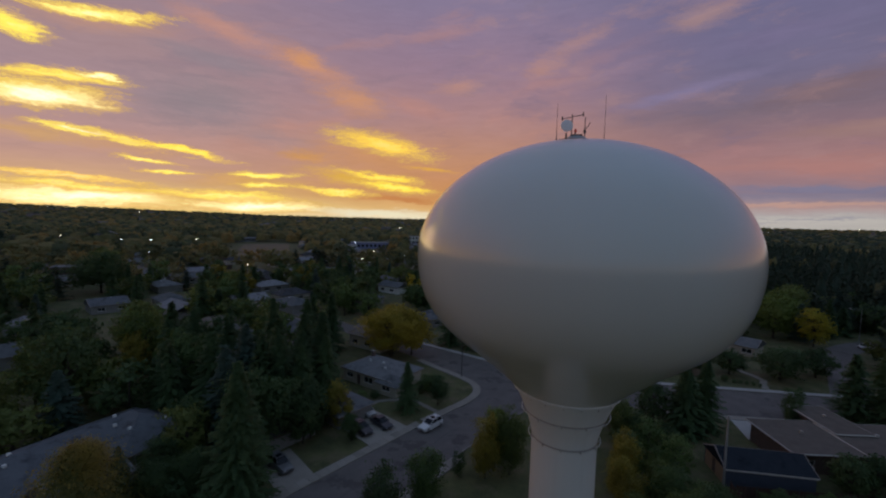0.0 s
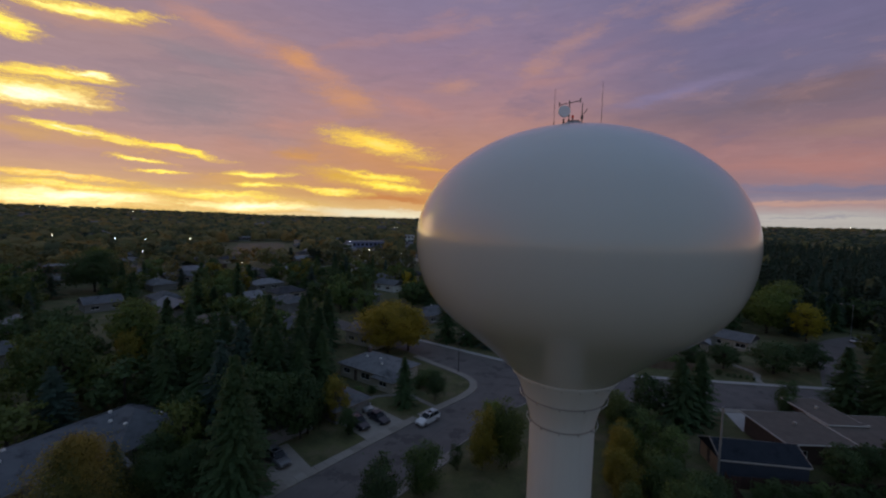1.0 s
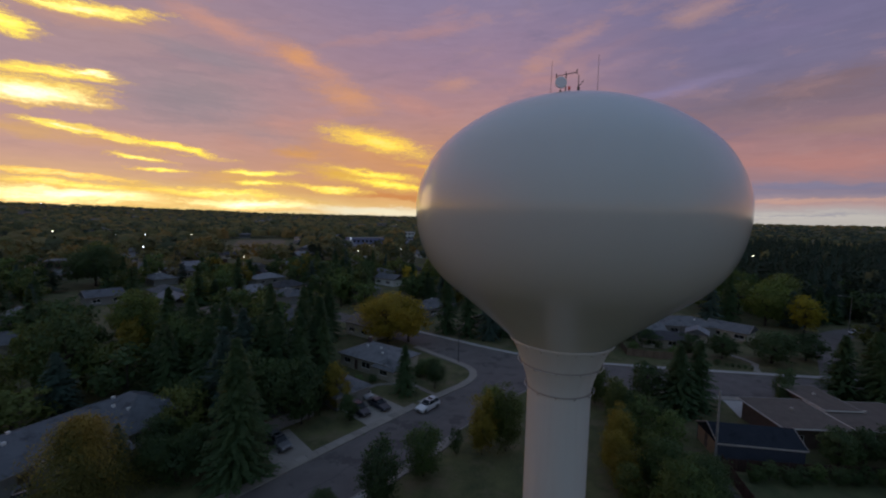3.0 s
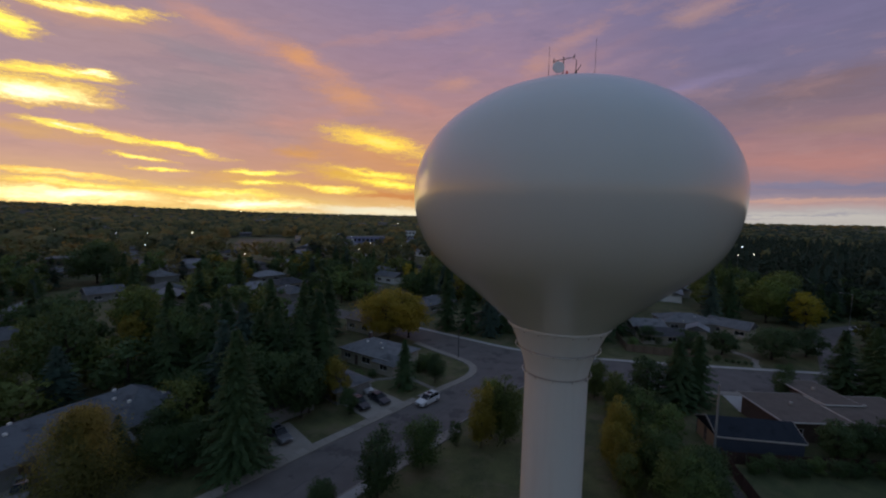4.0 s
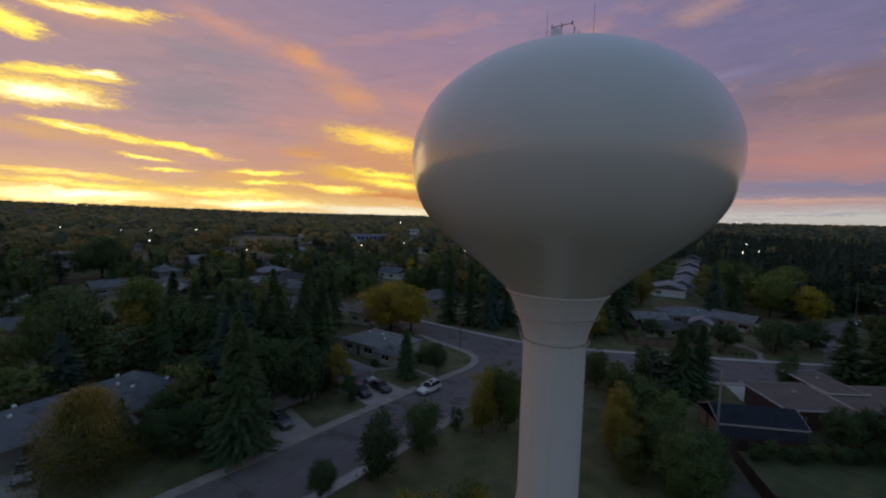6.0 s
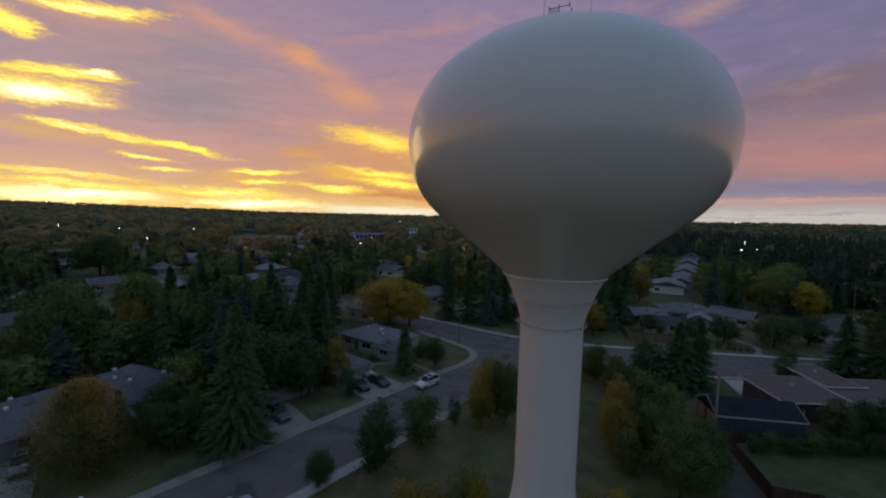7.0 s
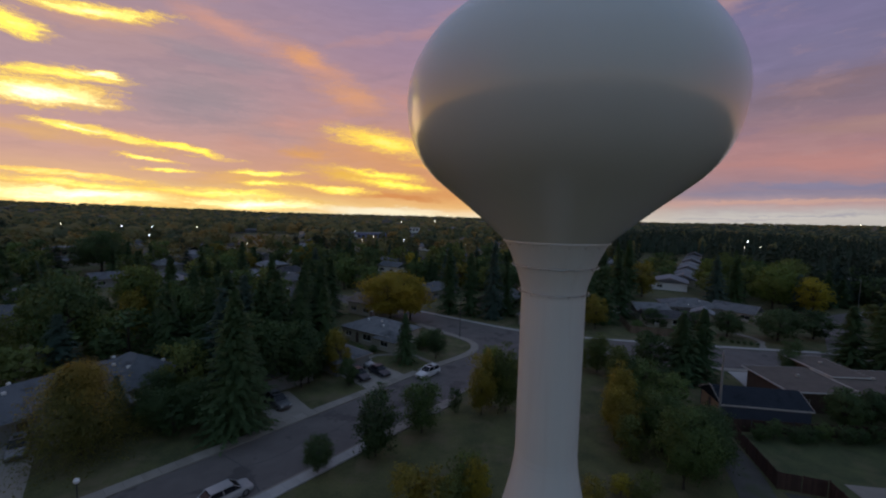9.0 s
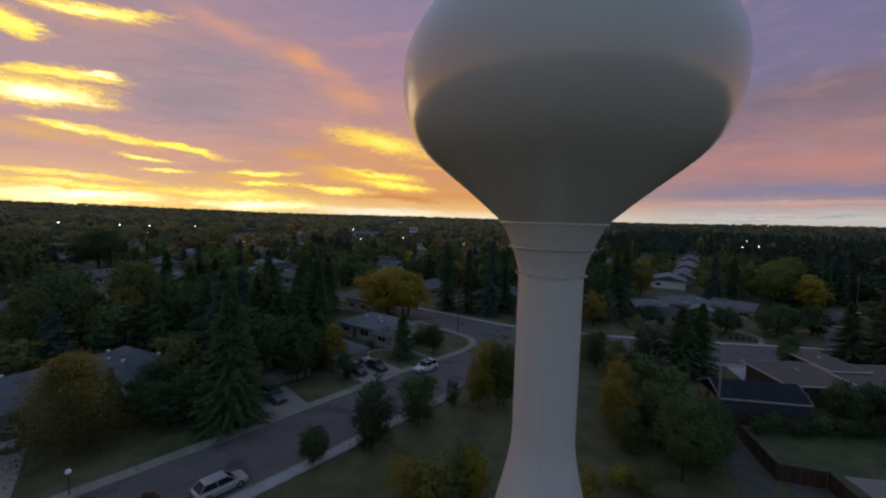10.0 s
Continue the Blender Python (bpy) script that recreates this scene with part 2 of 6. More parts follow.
# thin veil over the whole sky
sky = blend(wt, 1.0, sky, ramp(wt, fine, [(0.25, srgb(246, 246, 247)), (0.75, srgb(255, 255, 255, 1.04))]), "MULTIPLY")
haze = node(wt, "ShaderNodeTexSky")
haze.sky_type, haze.sun_disc = "NISHITA", False
haze.sun_elevation, haze.sun_rotation = radians(SUN_EL), radians(SUN_AZ)
air = haze.outputs[0]
sky = blend(wt, 1.0, sky, blend(wt, 1.0, air, (0.003, 0.003, 0.003, 1), "MULTIPLY"), "ADD")
out = node(wt, "ShaderNodeBackground", {0: sky, 1: 1.0}).outputs[0]
wt.links.new(out, node(wt, "ShaderNodeOutputWorld").inputs[0])

sun = new("sun", bpy.data.lights.new("sun", "SUN"))
sun.data.energy, sun.data.angle, sun.data.color = 0.12, radians(20), (1.0, 0.62, 0.3)
sa, se = radians(SUN_AZ), radians(SUN_EL + 1.0)
sun.matrix_world = look((0, 0, 60), Vector((0, 0, 60)) - Vector((math.sin(sa) * math.cos(se), math.cos(sa) * math.cos(se), math.sin(se))))



# ---- materials ----
def surface(name, low, high, scale=1.0, rough=0.8, bump=0.0, fine=8.0, per_object=0.0, per_island=0.0, metal=0.0, patches=None, coat=0.0, spec=0.5, stretch=None, leafy=0.0):
    """A material that wanders between two colours at two scales, with fine relief; patches: a third colour in blotches; leafy: the share of light that passes through."""
    m = bpy.data.materials.new(name)
    m.use_nodes = True
    t = m.node_tree
    shader = t.nodes["Principled BSDF"]
    pos = node(t, "ShaderNodeNewGeometry").outputs["Position"]
    if stretch:
        pos = node(t, "ShaderNodeMapping", {0: pos, 3: stretch}).outputs[0]
    big = node(t, "ShaderNodeTexNoise", {"Vector": pos, "Scale": scale, "Detail": 4.0, "Roughness": 0.6}).outputs[0]
    small = node(t, "ShaderNodeTexNoise", {"Vector": pos, "Scale": scale * fine, "Detail": 3.0, "Roughness": 0.6}).outputs[0]
    mixed = calc(t, "ADD", calc(t, "MULTIPLY", big, 0.6), calc(t, "MULTIPLY", small, 0.4))
    if per_island:
        rnd = node(t, "ShaderNodeNewGeometry").outputs["Random Per Island"]
        mixed = calc(t, "MULTIPLY_ADD", calc(t, "SUBTRACT", rnd, 0.5), per_island, mixed)
    if per_object:
        rnd = node(t, "ShaderNodeObjectInfo").outputs["Random"]
        mixed = calc(t, "MULTIPLY_ADD", calc(t, "SUBTRACT", rnd, 0.5), per_object, mixed)
    colour = ramp(t, mixed, [(0.3, (*low, 1)), (0.7, (*high, 1))])
    if patches:
        tint, size, lo, hi = patches
        spot = node(t, "ShaderNodeTexNoise", {"Vector": pos, "Scale": size, "Detail": 5.0, "Roughness": 0.65}).outputs[0]
        colour = blend(t, ease(t, spot, lo, hi), colour, (*tint, 1))
    t.links.new(colour, shader.inputs["Base Color"])
    shader.inputs["Metallic"].default_value = metal
    shader.inputs["Coat Weight"].default_value = coat
    shader.inputs["Coat Roughness"].default_value = 0.08
    shader.inputs["Specular IOR Level"].default_value = spec
    t.links.new(calc(t, "MULTIPLY_ADD", small, 0.16, rough - 0.08, clamp=True), shader.inputs["Roughness"])
    if leafy:
        through_leaf = node(t, "ShaderNodeBsdfTranslucent", {0: colour}).outputs[0]
        both = node(t, "ShaderNodeMixShader", {0: leafy, 1: shader.outputs[0], 2: through_leaf}).outputs[0]
        t.links.new(both, t.nodes["Material Output"].inputs[0])
    if bump:
        t.links.new(node(t, "ShaderNodeBump", {"Height": small, "Strength": 0.6, "Distance": bump}).outputs[0], shader.inputs["Normal"])
    return m


def glow(name, colour, strength):
    m = bpy.data.materials.new(name)
    m.use_nodes = True
    s = m.node_tree.nodes["Principled BSDF"]
    s.inputs["Base Color"].default_value = (*colour, 1)
    s.inputs["Emission Color"].default_value = (*colour, 1)
    s.inputs["Emission Strength"].default_value = strength
    return m


def shingle(name, low, high):
    """Asphalt shingles: courses as relief along the slope."""
    m = surface(name, low, high, 0.7, 0.9, 0.0, 14.0, per_object=0.25, spec=0.2, patches=(tuple(0.62 * c for c in low), 0.55, 0.5, 0.72))
    t = m.node_tree
    z = node(t, "ShaderNodeSeparateXYZ", {0: node(t, "ShaderNodeNewGeometry").outputs["Position"]}).outputs[2]
    saw = calc(t, "FRACT", calc(t, "MULTIPLY", z, 9.0))
    t.links.new(node(t, "ShaderNodeBump", {"Height": saw, "Strength": 0.5, "Distance": 0.02}).outputs[0], t.nodes["Principled BSDF"].inputs["Normal"])
    return m


def enamel(name, low, high):
    """Glossy tank enamel: even colour with faint broad stains, plates slightly wavy."""
    m = bpy.data.materials.new(name)
    m.use_nodes = True
    t = m.node_tree
    b = t.nodes["Principled BSDF"]
    pos = node(t, "ShaderNodeNewGeometry").outputs["Position"]
    stain = node(t, "ShaderNodeTexNoise", {"Vector": node(t, "ShaderNodeMapping", {0: pos, 3: (0.35, 0.35, 0.12)}).outputs[0], "Scale": 1.0, "Detail": 5.0, "Roughness": 0.55}).outputs[0]
    wave = node(t, "ShaderNodeTexNoise", {"Vector": node(t, "ShaderNodeMapping", {0: pos, 3: (0.5, 0.5, 0.9)}).outputs[0], "Scale": 1.0, "Detail": 2.0}).outputs[0]
    t.links.new(ramp(t, stain, [(0.25, (*low, 1)), (0.75, (*high, 1))]), b.inputs["Base Color"])
    relief = node(t, "ShaderNodeBump", {"Height": wave, "Strength": 1.0, "Distance": 0.02}).outputs[0]
    t.links.new(relief, b.inputs["Coat Normal"])
    for key, value in (("Roughness", 0.34), ("Specular IOR Level", 0.4), ("Coat Weight", 1.0), ("Coat Roughness", 0.17), ("Coat IOR", 1.6)):
        b.inputs[key].default_value = value
    return m


M_TANK = enamel("tank_paint", (0.562, 0.600, 0.596), (0.585, 0.623, 0.618))
M_SHAFT = surface("shaft_paint", (0.55, 0.59, 0.60), (0.59, 0.63, 0.64), 0.3, 0.38, 0.0, 6.0, patches=((0.53, 0.555, 0.56), 0.7, 0.5, 0.8), stretch=(1.6, 1.6, 0.1))
M_STEEL = surface("galvanised_steel", (0.28, 0.29, 0.30), (0.42, 0.43, 0.44), 3.0, 0.45, metal=0.7)
M_DARKSTEEL = surface("dark_steel", (0.045, 0.045, 0.05), (0.09, 0.085, 0.085), 3.0, 0.5, metal=0.3)
M_WHITE = surface("white_paint", (0.66, 0.66, 0.66), (0.78, 0.78, 0.77), 1.5, 0.5)
M_REDLAMP = glow("red_beacon", (0.5, 0.04, 0.03), 0.12)
M_GRASS = surface("grass", (0.030, 0.044, 0.016), (0.150, 0.146, 0.058), 0.30, 0.95, 0.08, 14.0, patches=((0.140, 0.118, 0.064), 0.2, 0.48, 0.66))
M_LAWN = surface("dark_lawn", (0.026, 0.042, 0.016), (0.098, 0.112, 0.042), 0.4, 0.95, 0.06, 12.0, patches=((0.10, 0.095, 0.045), 0.3, 0.5, 0.7))
M_GRAVEL = surface("lane_gravel", (0.066, 0.062, 0.057), (0.115, 0.108, 0.10), 0.5, 0.95, 0.02, 16.0, patches=((0.07, 0.078, 0.045), 0.35, 0.5, 0.66))
M_ASPHALT = surface("asphalt", (0.100, 0.090, 0.087), (0.158, 0.143, 0.138), 0.35, 0.82, 0.01, 30.0, patches=((0.080, 0.073, 0.071), 0.22, 0.55, 0.62))
M_SEAL = surface("tar_seal", (0.062, 0.061, 0.064), (0.085, 0.083, 0.086), 1.0, 0.7)
M_CONCRETE = surface("concrete", (0.215, 0.196, 0.172), (0.31, 0.284, 0.252), 0.6, 0.9, 0.006, 12.0, per_object=0.35)
M_NEWCONCRETE = surface("new_concrete", (0.31, 0.305, 0.30), (0.42, 0.41, 0.40), 0.6, 0.9, 0.006, 12.0, per_object=0.25)
M_DIRT = surface("dry_field", (0.13, 0.10, 0.065), (0.19, 0.145, 0.09), 0.03, 0.95, 0.0, 8.0)
M_BARK = surface("bark", (0.035, 0.028, 0.022), (0.085, 0.068, 0.052), 2.0, 0.95, 0.03, 10.0)
M_SPRUCE = surface("spruce_needles", (0.047, 0.095, 0.040), (0.110, 0.186, 0.074), 0.35, 0.75, per_island=0.22, per_object=0.25, leafy=0.48)
M_BLUESPRUCE = surface("blue_spruce_needles", (0.051, 0.098, 0.082), (0.114, 0.186, 0.145), 0.35, 0.75, per_island=0.22, per_object=0.25, leafy=0.48)
M_LEAF = surface("green_leaves", (0.068, 0.122, 0.039), (0.169, 0.259, 0.076), 0.3, 0.65, per_island=0.22, per_object=0.3, leafy=0.48)
M_DARKLEAF = surface("dark_leaves", (0.048, 0.091, 0.035), (0.116, 0.186, 0.066), 0.3, 0.65, per_island=0.22, per_object=0.25, leafy=0.48)
M_OLIVE = surface("olive_leaves", (0.092, 0.131, 0.036), (0.212, 0.263, 0.071), 0.3, 0.65, per_island=0.22, per_object=0.3, leafy=0.48)
M_YELLOW = surface("yellow_leaves", (0.230, 0.210, 0.022), (0.550, 0.481, 0.048), 0.3, 0.65, per_island=0.22, per_object=0.2, leafy=0.48)
M_GOLD = surface("golden_leaves", (0.185, 0.172, 0.030), (0.400, 0.335, 0.054), 0.3, 0.65, per_island=0.22, per_object=0.2, leafy=0.48)
M_LIME = surface("yellow_green_leaves", (0.092, 0.140, 0.034), (0.232, 0.305, 0.065), 0.3, 0.65, per_island=0.22, per_object=0.25, leafy=0.48)
M_AMBER = surface("amber_leaves", (0.255, 0.245, 0.034), (0.620, 0.450, 0.052), 0.22, 0.65, per_island=0.22, leafy=0.48)
M_WEEP = surface("turning_leaves", (0.120, 0.145, 0.042), (0.270, 0.245, 0.064), 0.3, 0.65, per_island=0.22, fine=4.0, leafy=0.48)
M_TURNED = surface("turned_leaves", (0.270, 0.205, 0.045), (0.480, 0.340, 0.070), 0.3, 0.65, per_island=0.3, fine=4.0, leafy=0.48)
M_RUST = surface("russet_leaves", (0.102, 0.044, 0.022), (0.230, 0.094, 0.036), 0.2, 0.65, per_island=0.5, leafy=0.48)
M_ROOFGREY = shingle("grey_shingles", (0.105, 0.112, 0.122), (0.20, 0.207, 0.220))
M_ROOFBLUE = shingle("blue_grey_shingles", (0.088, 0.095, 0.108), (0.145, 0.154, 0.172))
M_ROOFPALE = shingle("pale_grey_shingles", (0.19, 0.193, 0.215), (0.27, 0.273, 0.295))
M_ROOFDARK = shingle("dark_shingles", (0.045, 0.045, 0.05), (0.085, 0.085, 0.095))
M_ROOFNAVY = shingle("navy_shingles", (0.013, 0.018, 0.027), (0.024, 0.031, 0.043))
M_ROOFBROWN = surface("tar_and_gravel", (0.105, 0.088, 0.078), (0.165, 0.14, 0.125), 0.8, 0.95, 0.01, 18.0, spec=0.2)
M_ROOFTAN = shingle("tan_shingles", (0.15, 0.12, 0.10), (0.22, 0.185, 0.16))
M_CREAM = surface("cream_siding", (0.38, 0.34, 0.28), (0.47, 0.43, 0.36), 0.8, 0.8)
M_STUCCO = surface("grey_stucco", (0.20, 0.195, 0.19), (0.28, 0.27, 0.26), 1.0, 0.9, 0.005, 20.0)
M_ORANGE = surface("orange_siding", (0.28, 0.165, 0.095), (0.38, 0.24, 0.15), 1.2, 0.75)
M_NAVY = surface("navy_siding", (0.03, 0.04, 0.065), (0.05, 0.06, 0.09), 1.0, 0.8)
M_BRICK = surface("brown_brick", (0.085, 0.06, 0.05), (0.14, 0.095, 0.078), 2.0, 0.9)
M_FASCIA = surface("fascia_paint", (0.36, 0.33, 0.30), (0.46, 0.43, 0.40), 2.0, 0.6)
M_FASCIADARK = surface("weathered_fascia", (0.20, 0.18, 0.16), (0.28, 0.25, 0.23), 2.0, 0.6)
M_BLUEWALL = surface("blue_cladding", (0.16, 0.18, 0.32), (0.24, 0.26, 0.44), 0.5, 0.6)
M_GLASS = surface("window_glass", (0.02, 0.022, 0.026), (0.03, 0.032, 0.036), 1.0, 0.12, spec=0.5)
M_CARGLASS = surface("car_glass", (0.010, 0.012, 0.016), (0.016, 0.018, 0.024), 1.0, 0.2, spec=0.3)
M_FENCE = surface("stained_fence", (0.042, 0.022, 0.018), (0.075, 0.038, 0.03), 1.4, 0.85, per_island=0.4)
M_CEDARFENCE = surface("weathered_fence", (0.12, 0.085, 0.06), (0.19, 0.14, 0.10), 1.4, 0.85, per_island=0.4)
M_RUBBER = surface("tyre_rubber", (0.015, 0.015, 0.016), (0.03, 0.03, 0.03), 4.0, 0.85)
M_RIM = surface("alloy_rim", (0.30, 0.30, 0.31), (0.42, 0.42, 0.43), 4.0, 0.35, metal=0.8)
M_CARWHITE = surface("white_car_paint", (0.62, 0.63, 0.65), (0.70, 0.71, 0.73), 0.8, 0.28, coat=0.6)
M_CARSILVER = surface("silver_car_paint", (0.40, 0.41, 0.43), (0.48, 0.49, 0.51), 0.8, 0.3, metal=0.3, coat=0.6)
M_CARDARK = surface("dark_car_paint", (0.018, 0.021, 0.03), (0.034, 0.038, 0.05), 0.8, 0.4, coat=0.15)
M_CARGREY = surface("grey_car_paint", (0.10, 0.105, 0.115), (0.15, 0.155, 0.165), 0.8, 0.3, coat=0.6)
M_TAIL = surface("tail_lamp", (0.09, 0.008, 0.008), (0.13, 0.012, 0.012), 4.0, 0.3)
M_HEAD = surface("head_lamp", (0.55, 0.55, 0.55), (0.65, 0.65, 0.65), 4.0, 0.15)
M_LAMP = glow("street_light", (1.0, 0.86, 0.62), 9.0)
M_LAMPCOOL = glow("cool_light", (0.85, 0.92, 1.0), 9.0)
M_GLOBE = surface("white_globe", (0.72, 0.72, 0.74), (0.80, 0.80, 0.82), 4.0, 0.3)
# woods seen only from afar: colour drifts from tree to tree
# tones raised, blue most: distance haze is put into the leaf colour
FARMIX = [surface("far_" + n, lo, hi, 0.03, 0.8, per_island=0.0, fine=5.0, leafy=0.45) for n, lo, hi in (
    ("spruces", (0.032, 0.058, 0.036), (0.065, 0.099, 0.061)), ("dark_trees", (0.088, 0.109, 0.058), (0.176, 0.188, 0.090)), ("green_trees", (0.133, 0.142, 0.058), (0.262, 0.250, 0.096)),
    ("olive_trees", (0.189, 0.167, 0.071), (0.350, 0.293, 0.115)), ("gold_trees", (0.264, 0.194, 0.069), (0.459, 0.323, 0.111)))]
M_DISH = surface("dish_shell", (0.80, 0.76, 0.80), (0.86, 0.82, 0.86), 2.0, 0.5)
M_FARHOUSE = surface("far_house_paint", (0.06, 0.056, 0.058), (0.22, 0.205, 0.205), 0.02, 0.8, per_island=1.2)



# ---- mesh helpers: a shape is (vertices, faces) ----
def box(x0, y0, z0, x1, y1, z1):
    v = [(x, y, z) for z in (z0, z1) for y in (y0, y1) for x in (x0, x1)]
    return v, [(0, 2, 3, 1), (4, 5, 7, 6), (0, 1, 5, 4), (2, 6, 7, 3), (0, 4, 6, 2), (1, 3, 7, 5)]


def join(*shapes):
    vs, fs = [], []
    for v, f in shapes:
        n = len(vs)
        vs.extend(v)
        fs.extend(tuple(i + n for i in face) for face in f)
    return vs, fs


def moved(shape, m):
    return [tuple(m @ Vector(p)) for p in shape[0]], shape[1]


def lathe(profile, n=48, cap=True):
    """A shape turned round z from (radius, height) pairs, lowest first."""
    v, f = [], []
    for r, z in profile:
        v.extend((r * math.cos(2 * math.pi * i / n), r * math.sin(2 * math.pi * i / n), z) for i in range(n))
    for k in range(len(profile) - 1):
        f.extend((k * n + i, k * n + (i + 1) % n, (k + 1) * n + (i + 1) % n, (k + 1) * n + i) for i in range(n))
    if cap:
        f.append(tuple(reversed(range(n))))
        f.append(tuple((len(profile) - 1) * n + i for i in range(n)))
    return v, f


def tube(points, radii, n=8, closed=False):
    """A round bar along points; radii: one or one for each point."""
    pts = [Vector(p) for p in points]
    radii = radii if isinstance(radii, (list, tuple)) else [radii] * len(pts)
    v, f = [], []
    for k, p in enumerate(pts):
        a = pts[k - 1] if closed or k else p
        b = pts[(k + 1) % len(pts)] if closed or k + 1 < len(pts) else p
        way = (b - a).normalized()
        side = way.cross(Vector((0, 0, 1)))
        side = side.normalized() if side.length > 1e-4 else Vector((1, 0, 0))
        up = side.cross(way)
        v.extend(tuple(p + radii[k] * (side * math.cos(2 * math.pi * i / n) + up * math.sin(2 * math.pi * i / n))) for i in range(n))
    for k in range(len(pts) if closed else len(pts) - 1):
        j = (k + 1) % len(pts)
        f.extend((k * n + i, k * n + (i + 1) % n, j * n + (i + 1) % n, j * n + i) for i in range(n))
    if not closed:
        f.append(tuple(reversed(range(n))))
        f.append(tuple((len(pts) - 1) * n + i for i in range(n)))
    return v, f


def loft(rings, cap=True):
    n = len(rings[0])
    v = [p for ring in rings for p in ring]
    f = [(k * n + i, k * n + (i + 1) % n, (k + 1) * n + (i + 1) % n, (k + 1) * n + i) for k in range(len(rings) - 1) for i in range(n)]
    if cap:
        f += [tuple(reversed(range(n))), tuple((len(rings) - 1) * n + i for i in range(n))]
    return v, f


def slab(outline, z0, z1):
    """An upright prism over a plan outline (counter-clockwise)."""
    n = len(outline)
    v = [(x, y, z0) for x, y in outline] + [(x, y, z1) for x, y in outline]
    return v, [tuple(reversed(range(n))), tuple(range(n, 2 * n))] + [(i, (i + 1) % n, n + (i + 1) % n, n + i) for i in range(n)]


def strip(points, inner, outer, z0, z1):
    """A raised band along plan points, between two offsets to their left."""
    a, b = shifted(points, inner), shifted(points, outer)
    v, f, n = [], [], len(points)
    for (ax, ay), (bx, by) in zip(a, b):
        v.extend([(ax, ay, z0), (bx, by, z0), (bx, by, z1), (ax, ay, z1)])
    for k in range(n - 1):
        f.extend((4 * k + i, 4 * k + (i + 1) % 4, 4 * k + 4 + (i + 1) % 4, 4 * k + 4 + i) for i in range(4))
    return v, f + [(0, 3, 2, 1), (4 * n - 4, 4 * n - 3, 4 * n - 2, 4 * n - 1)]


def shifted(points, off):
    out = []
    for k, p in enumerate(points):
        a, b = Vector(points[max(k - 1, 0)]), Vector(points[min(k + 1, len(points) - 1)])
        d = (b - a).normalized()
        out.append((p[0] - d.y * off, p[1] + d.x * off))
    return out


def smooth_line(points, steps=6):
    """A curve through plan points."""
    out = []
    p = [Vector(q) for q in points]
    for k in range(len(p) - 1):
        a, b, c, d = p[max(k - 1, 0)], p[k], p[k + 1], p[min(k + 2, len(p) - 1)]
        for s in range(steps):
            t = s / steps
            out.append(tuple(0.5 * (2 * b + (c - a) * t + (2 * a - 5 * b + 4 * c - d) * t * t + (3 * b - a - 3 * c + d) * t ** 3)))
    return out + [tuple(p[-1])]


def made(name, shape, material, smooth=False, bevel=0.0):
    """Mesh data from a shape."""
    me = bpy.data.meshes.new(name)
    me.from_pydata(shape[0], [], shape[1])
    bm = bmesh.new()
    bm.from_mesh(me)
    bmesh.ops.recalc_face_normals(bm, faces=bm.faces)
    if bevel:
        bmesh.ops.bevel(bm, geom=list(bm.edges), offset=bevel, segments=2, affect="EDGES", clamp_overlap=True)
    bm.to_mesh(me)
    bm.free()
    me.materials.append(material)
    if smooth:
        me.polygons.foreach_set("use_smooth", [True] * len(me.polygons))
        me.set_sharp_from_angle(angle=radians(40))
    return me


def part(name, shape, material, parent, label="", smooth=False, bevel=0.0):
    """One mesh under a thing or a part; shape: a shape or ready mesh data."""
    me = shape if isinstance(shape, bpy.types.Mesh) else made(name, shape, material, smooth, bevel)
    ob = new(name, me)
    ob.parent = parent
    return tagged(ob, label)


def thing(name, m, label, category, group="", kind=""):
    ob = new(name)
    ob.matrix_basis = m
    ob.empty_display_size = 0.3
    return tagged(ob, label, category, group, kind)


def ground_piece(name, shape, material, label, category="ground", kind="structure"):
    return tagged(new(name, made(name, shape, material)), label, category, kind=kind)


def quads(name, corners, material, extra=None, outward=None):
    """Mesh data of loose quads from an (n, 4, 3) array, built fast; extra: more arrays with their own material;
    outward: the way out of the crown at each quad, for leaves that shade together as one soft mass."""
    groups = [(corners, material)] + (extra or [])
    total = sum(len(c) for c, _ in groups)
    every = np.concatenate([c for c, _ in groups])
    if outward is not None:
        facet = np.cross(every[:, 2] - every[:, 0], every[:, 3] - every[:, 1])
        facet /= np.linalg.norm(facet, axis=1, keepdims=True) + 1e-9
        back = (facet * outward).sum(1) < 0
        every[back] = every[back][:, ::-1]
        facet[back] *= -1
        lean = 0.72 * outward / (np.linalg.norm(outward, axis=1, keepdims=True) + 1e-9) + 0.28 * facet
        lean /= np.linalg.norm(lean, axis=1, keepdims=True) + 1e-9
    me = bpy.data.meshes.new(name)
    me.vertices.add(4 * total)
    me.vertices.foreach_set("co", every.reshape(-1).astype(np.float32))
    me.loops.add(4 * total)
    me.loops.foreach_set("vertex_index", np.arange(4 * total, dtype=np.int32))
    me.polygons.add(total)
    me.polygons.foreach_set("loop_start", np.arange(0, 4 * total, 4, dtype=np.int32))
    index = np.concatenate([np.full(len(c), k, dtype=np.int32) for k, (c, _) in enumerate(groups)])
    for _, mat in groups:
        me.materials.append(mat)
    me.polygons.foreach_set("material_index", index)
    me.update(calc_edges=True)
    if outward is not None:
        me.polygons.foreach_set("use_smooth", [True] * total)
        me.normals_split_custom_set_from_vertices(np.repeat(lean, 4, axis=0))
    return me


def dome_out(q, mid=4.2, flat=(4.0, 4.0, 5.0)):
    """The way out of a round crown at each quad."""
    return (q.mean(1) - np.array([0, 0, mid])) / np.array(flat)


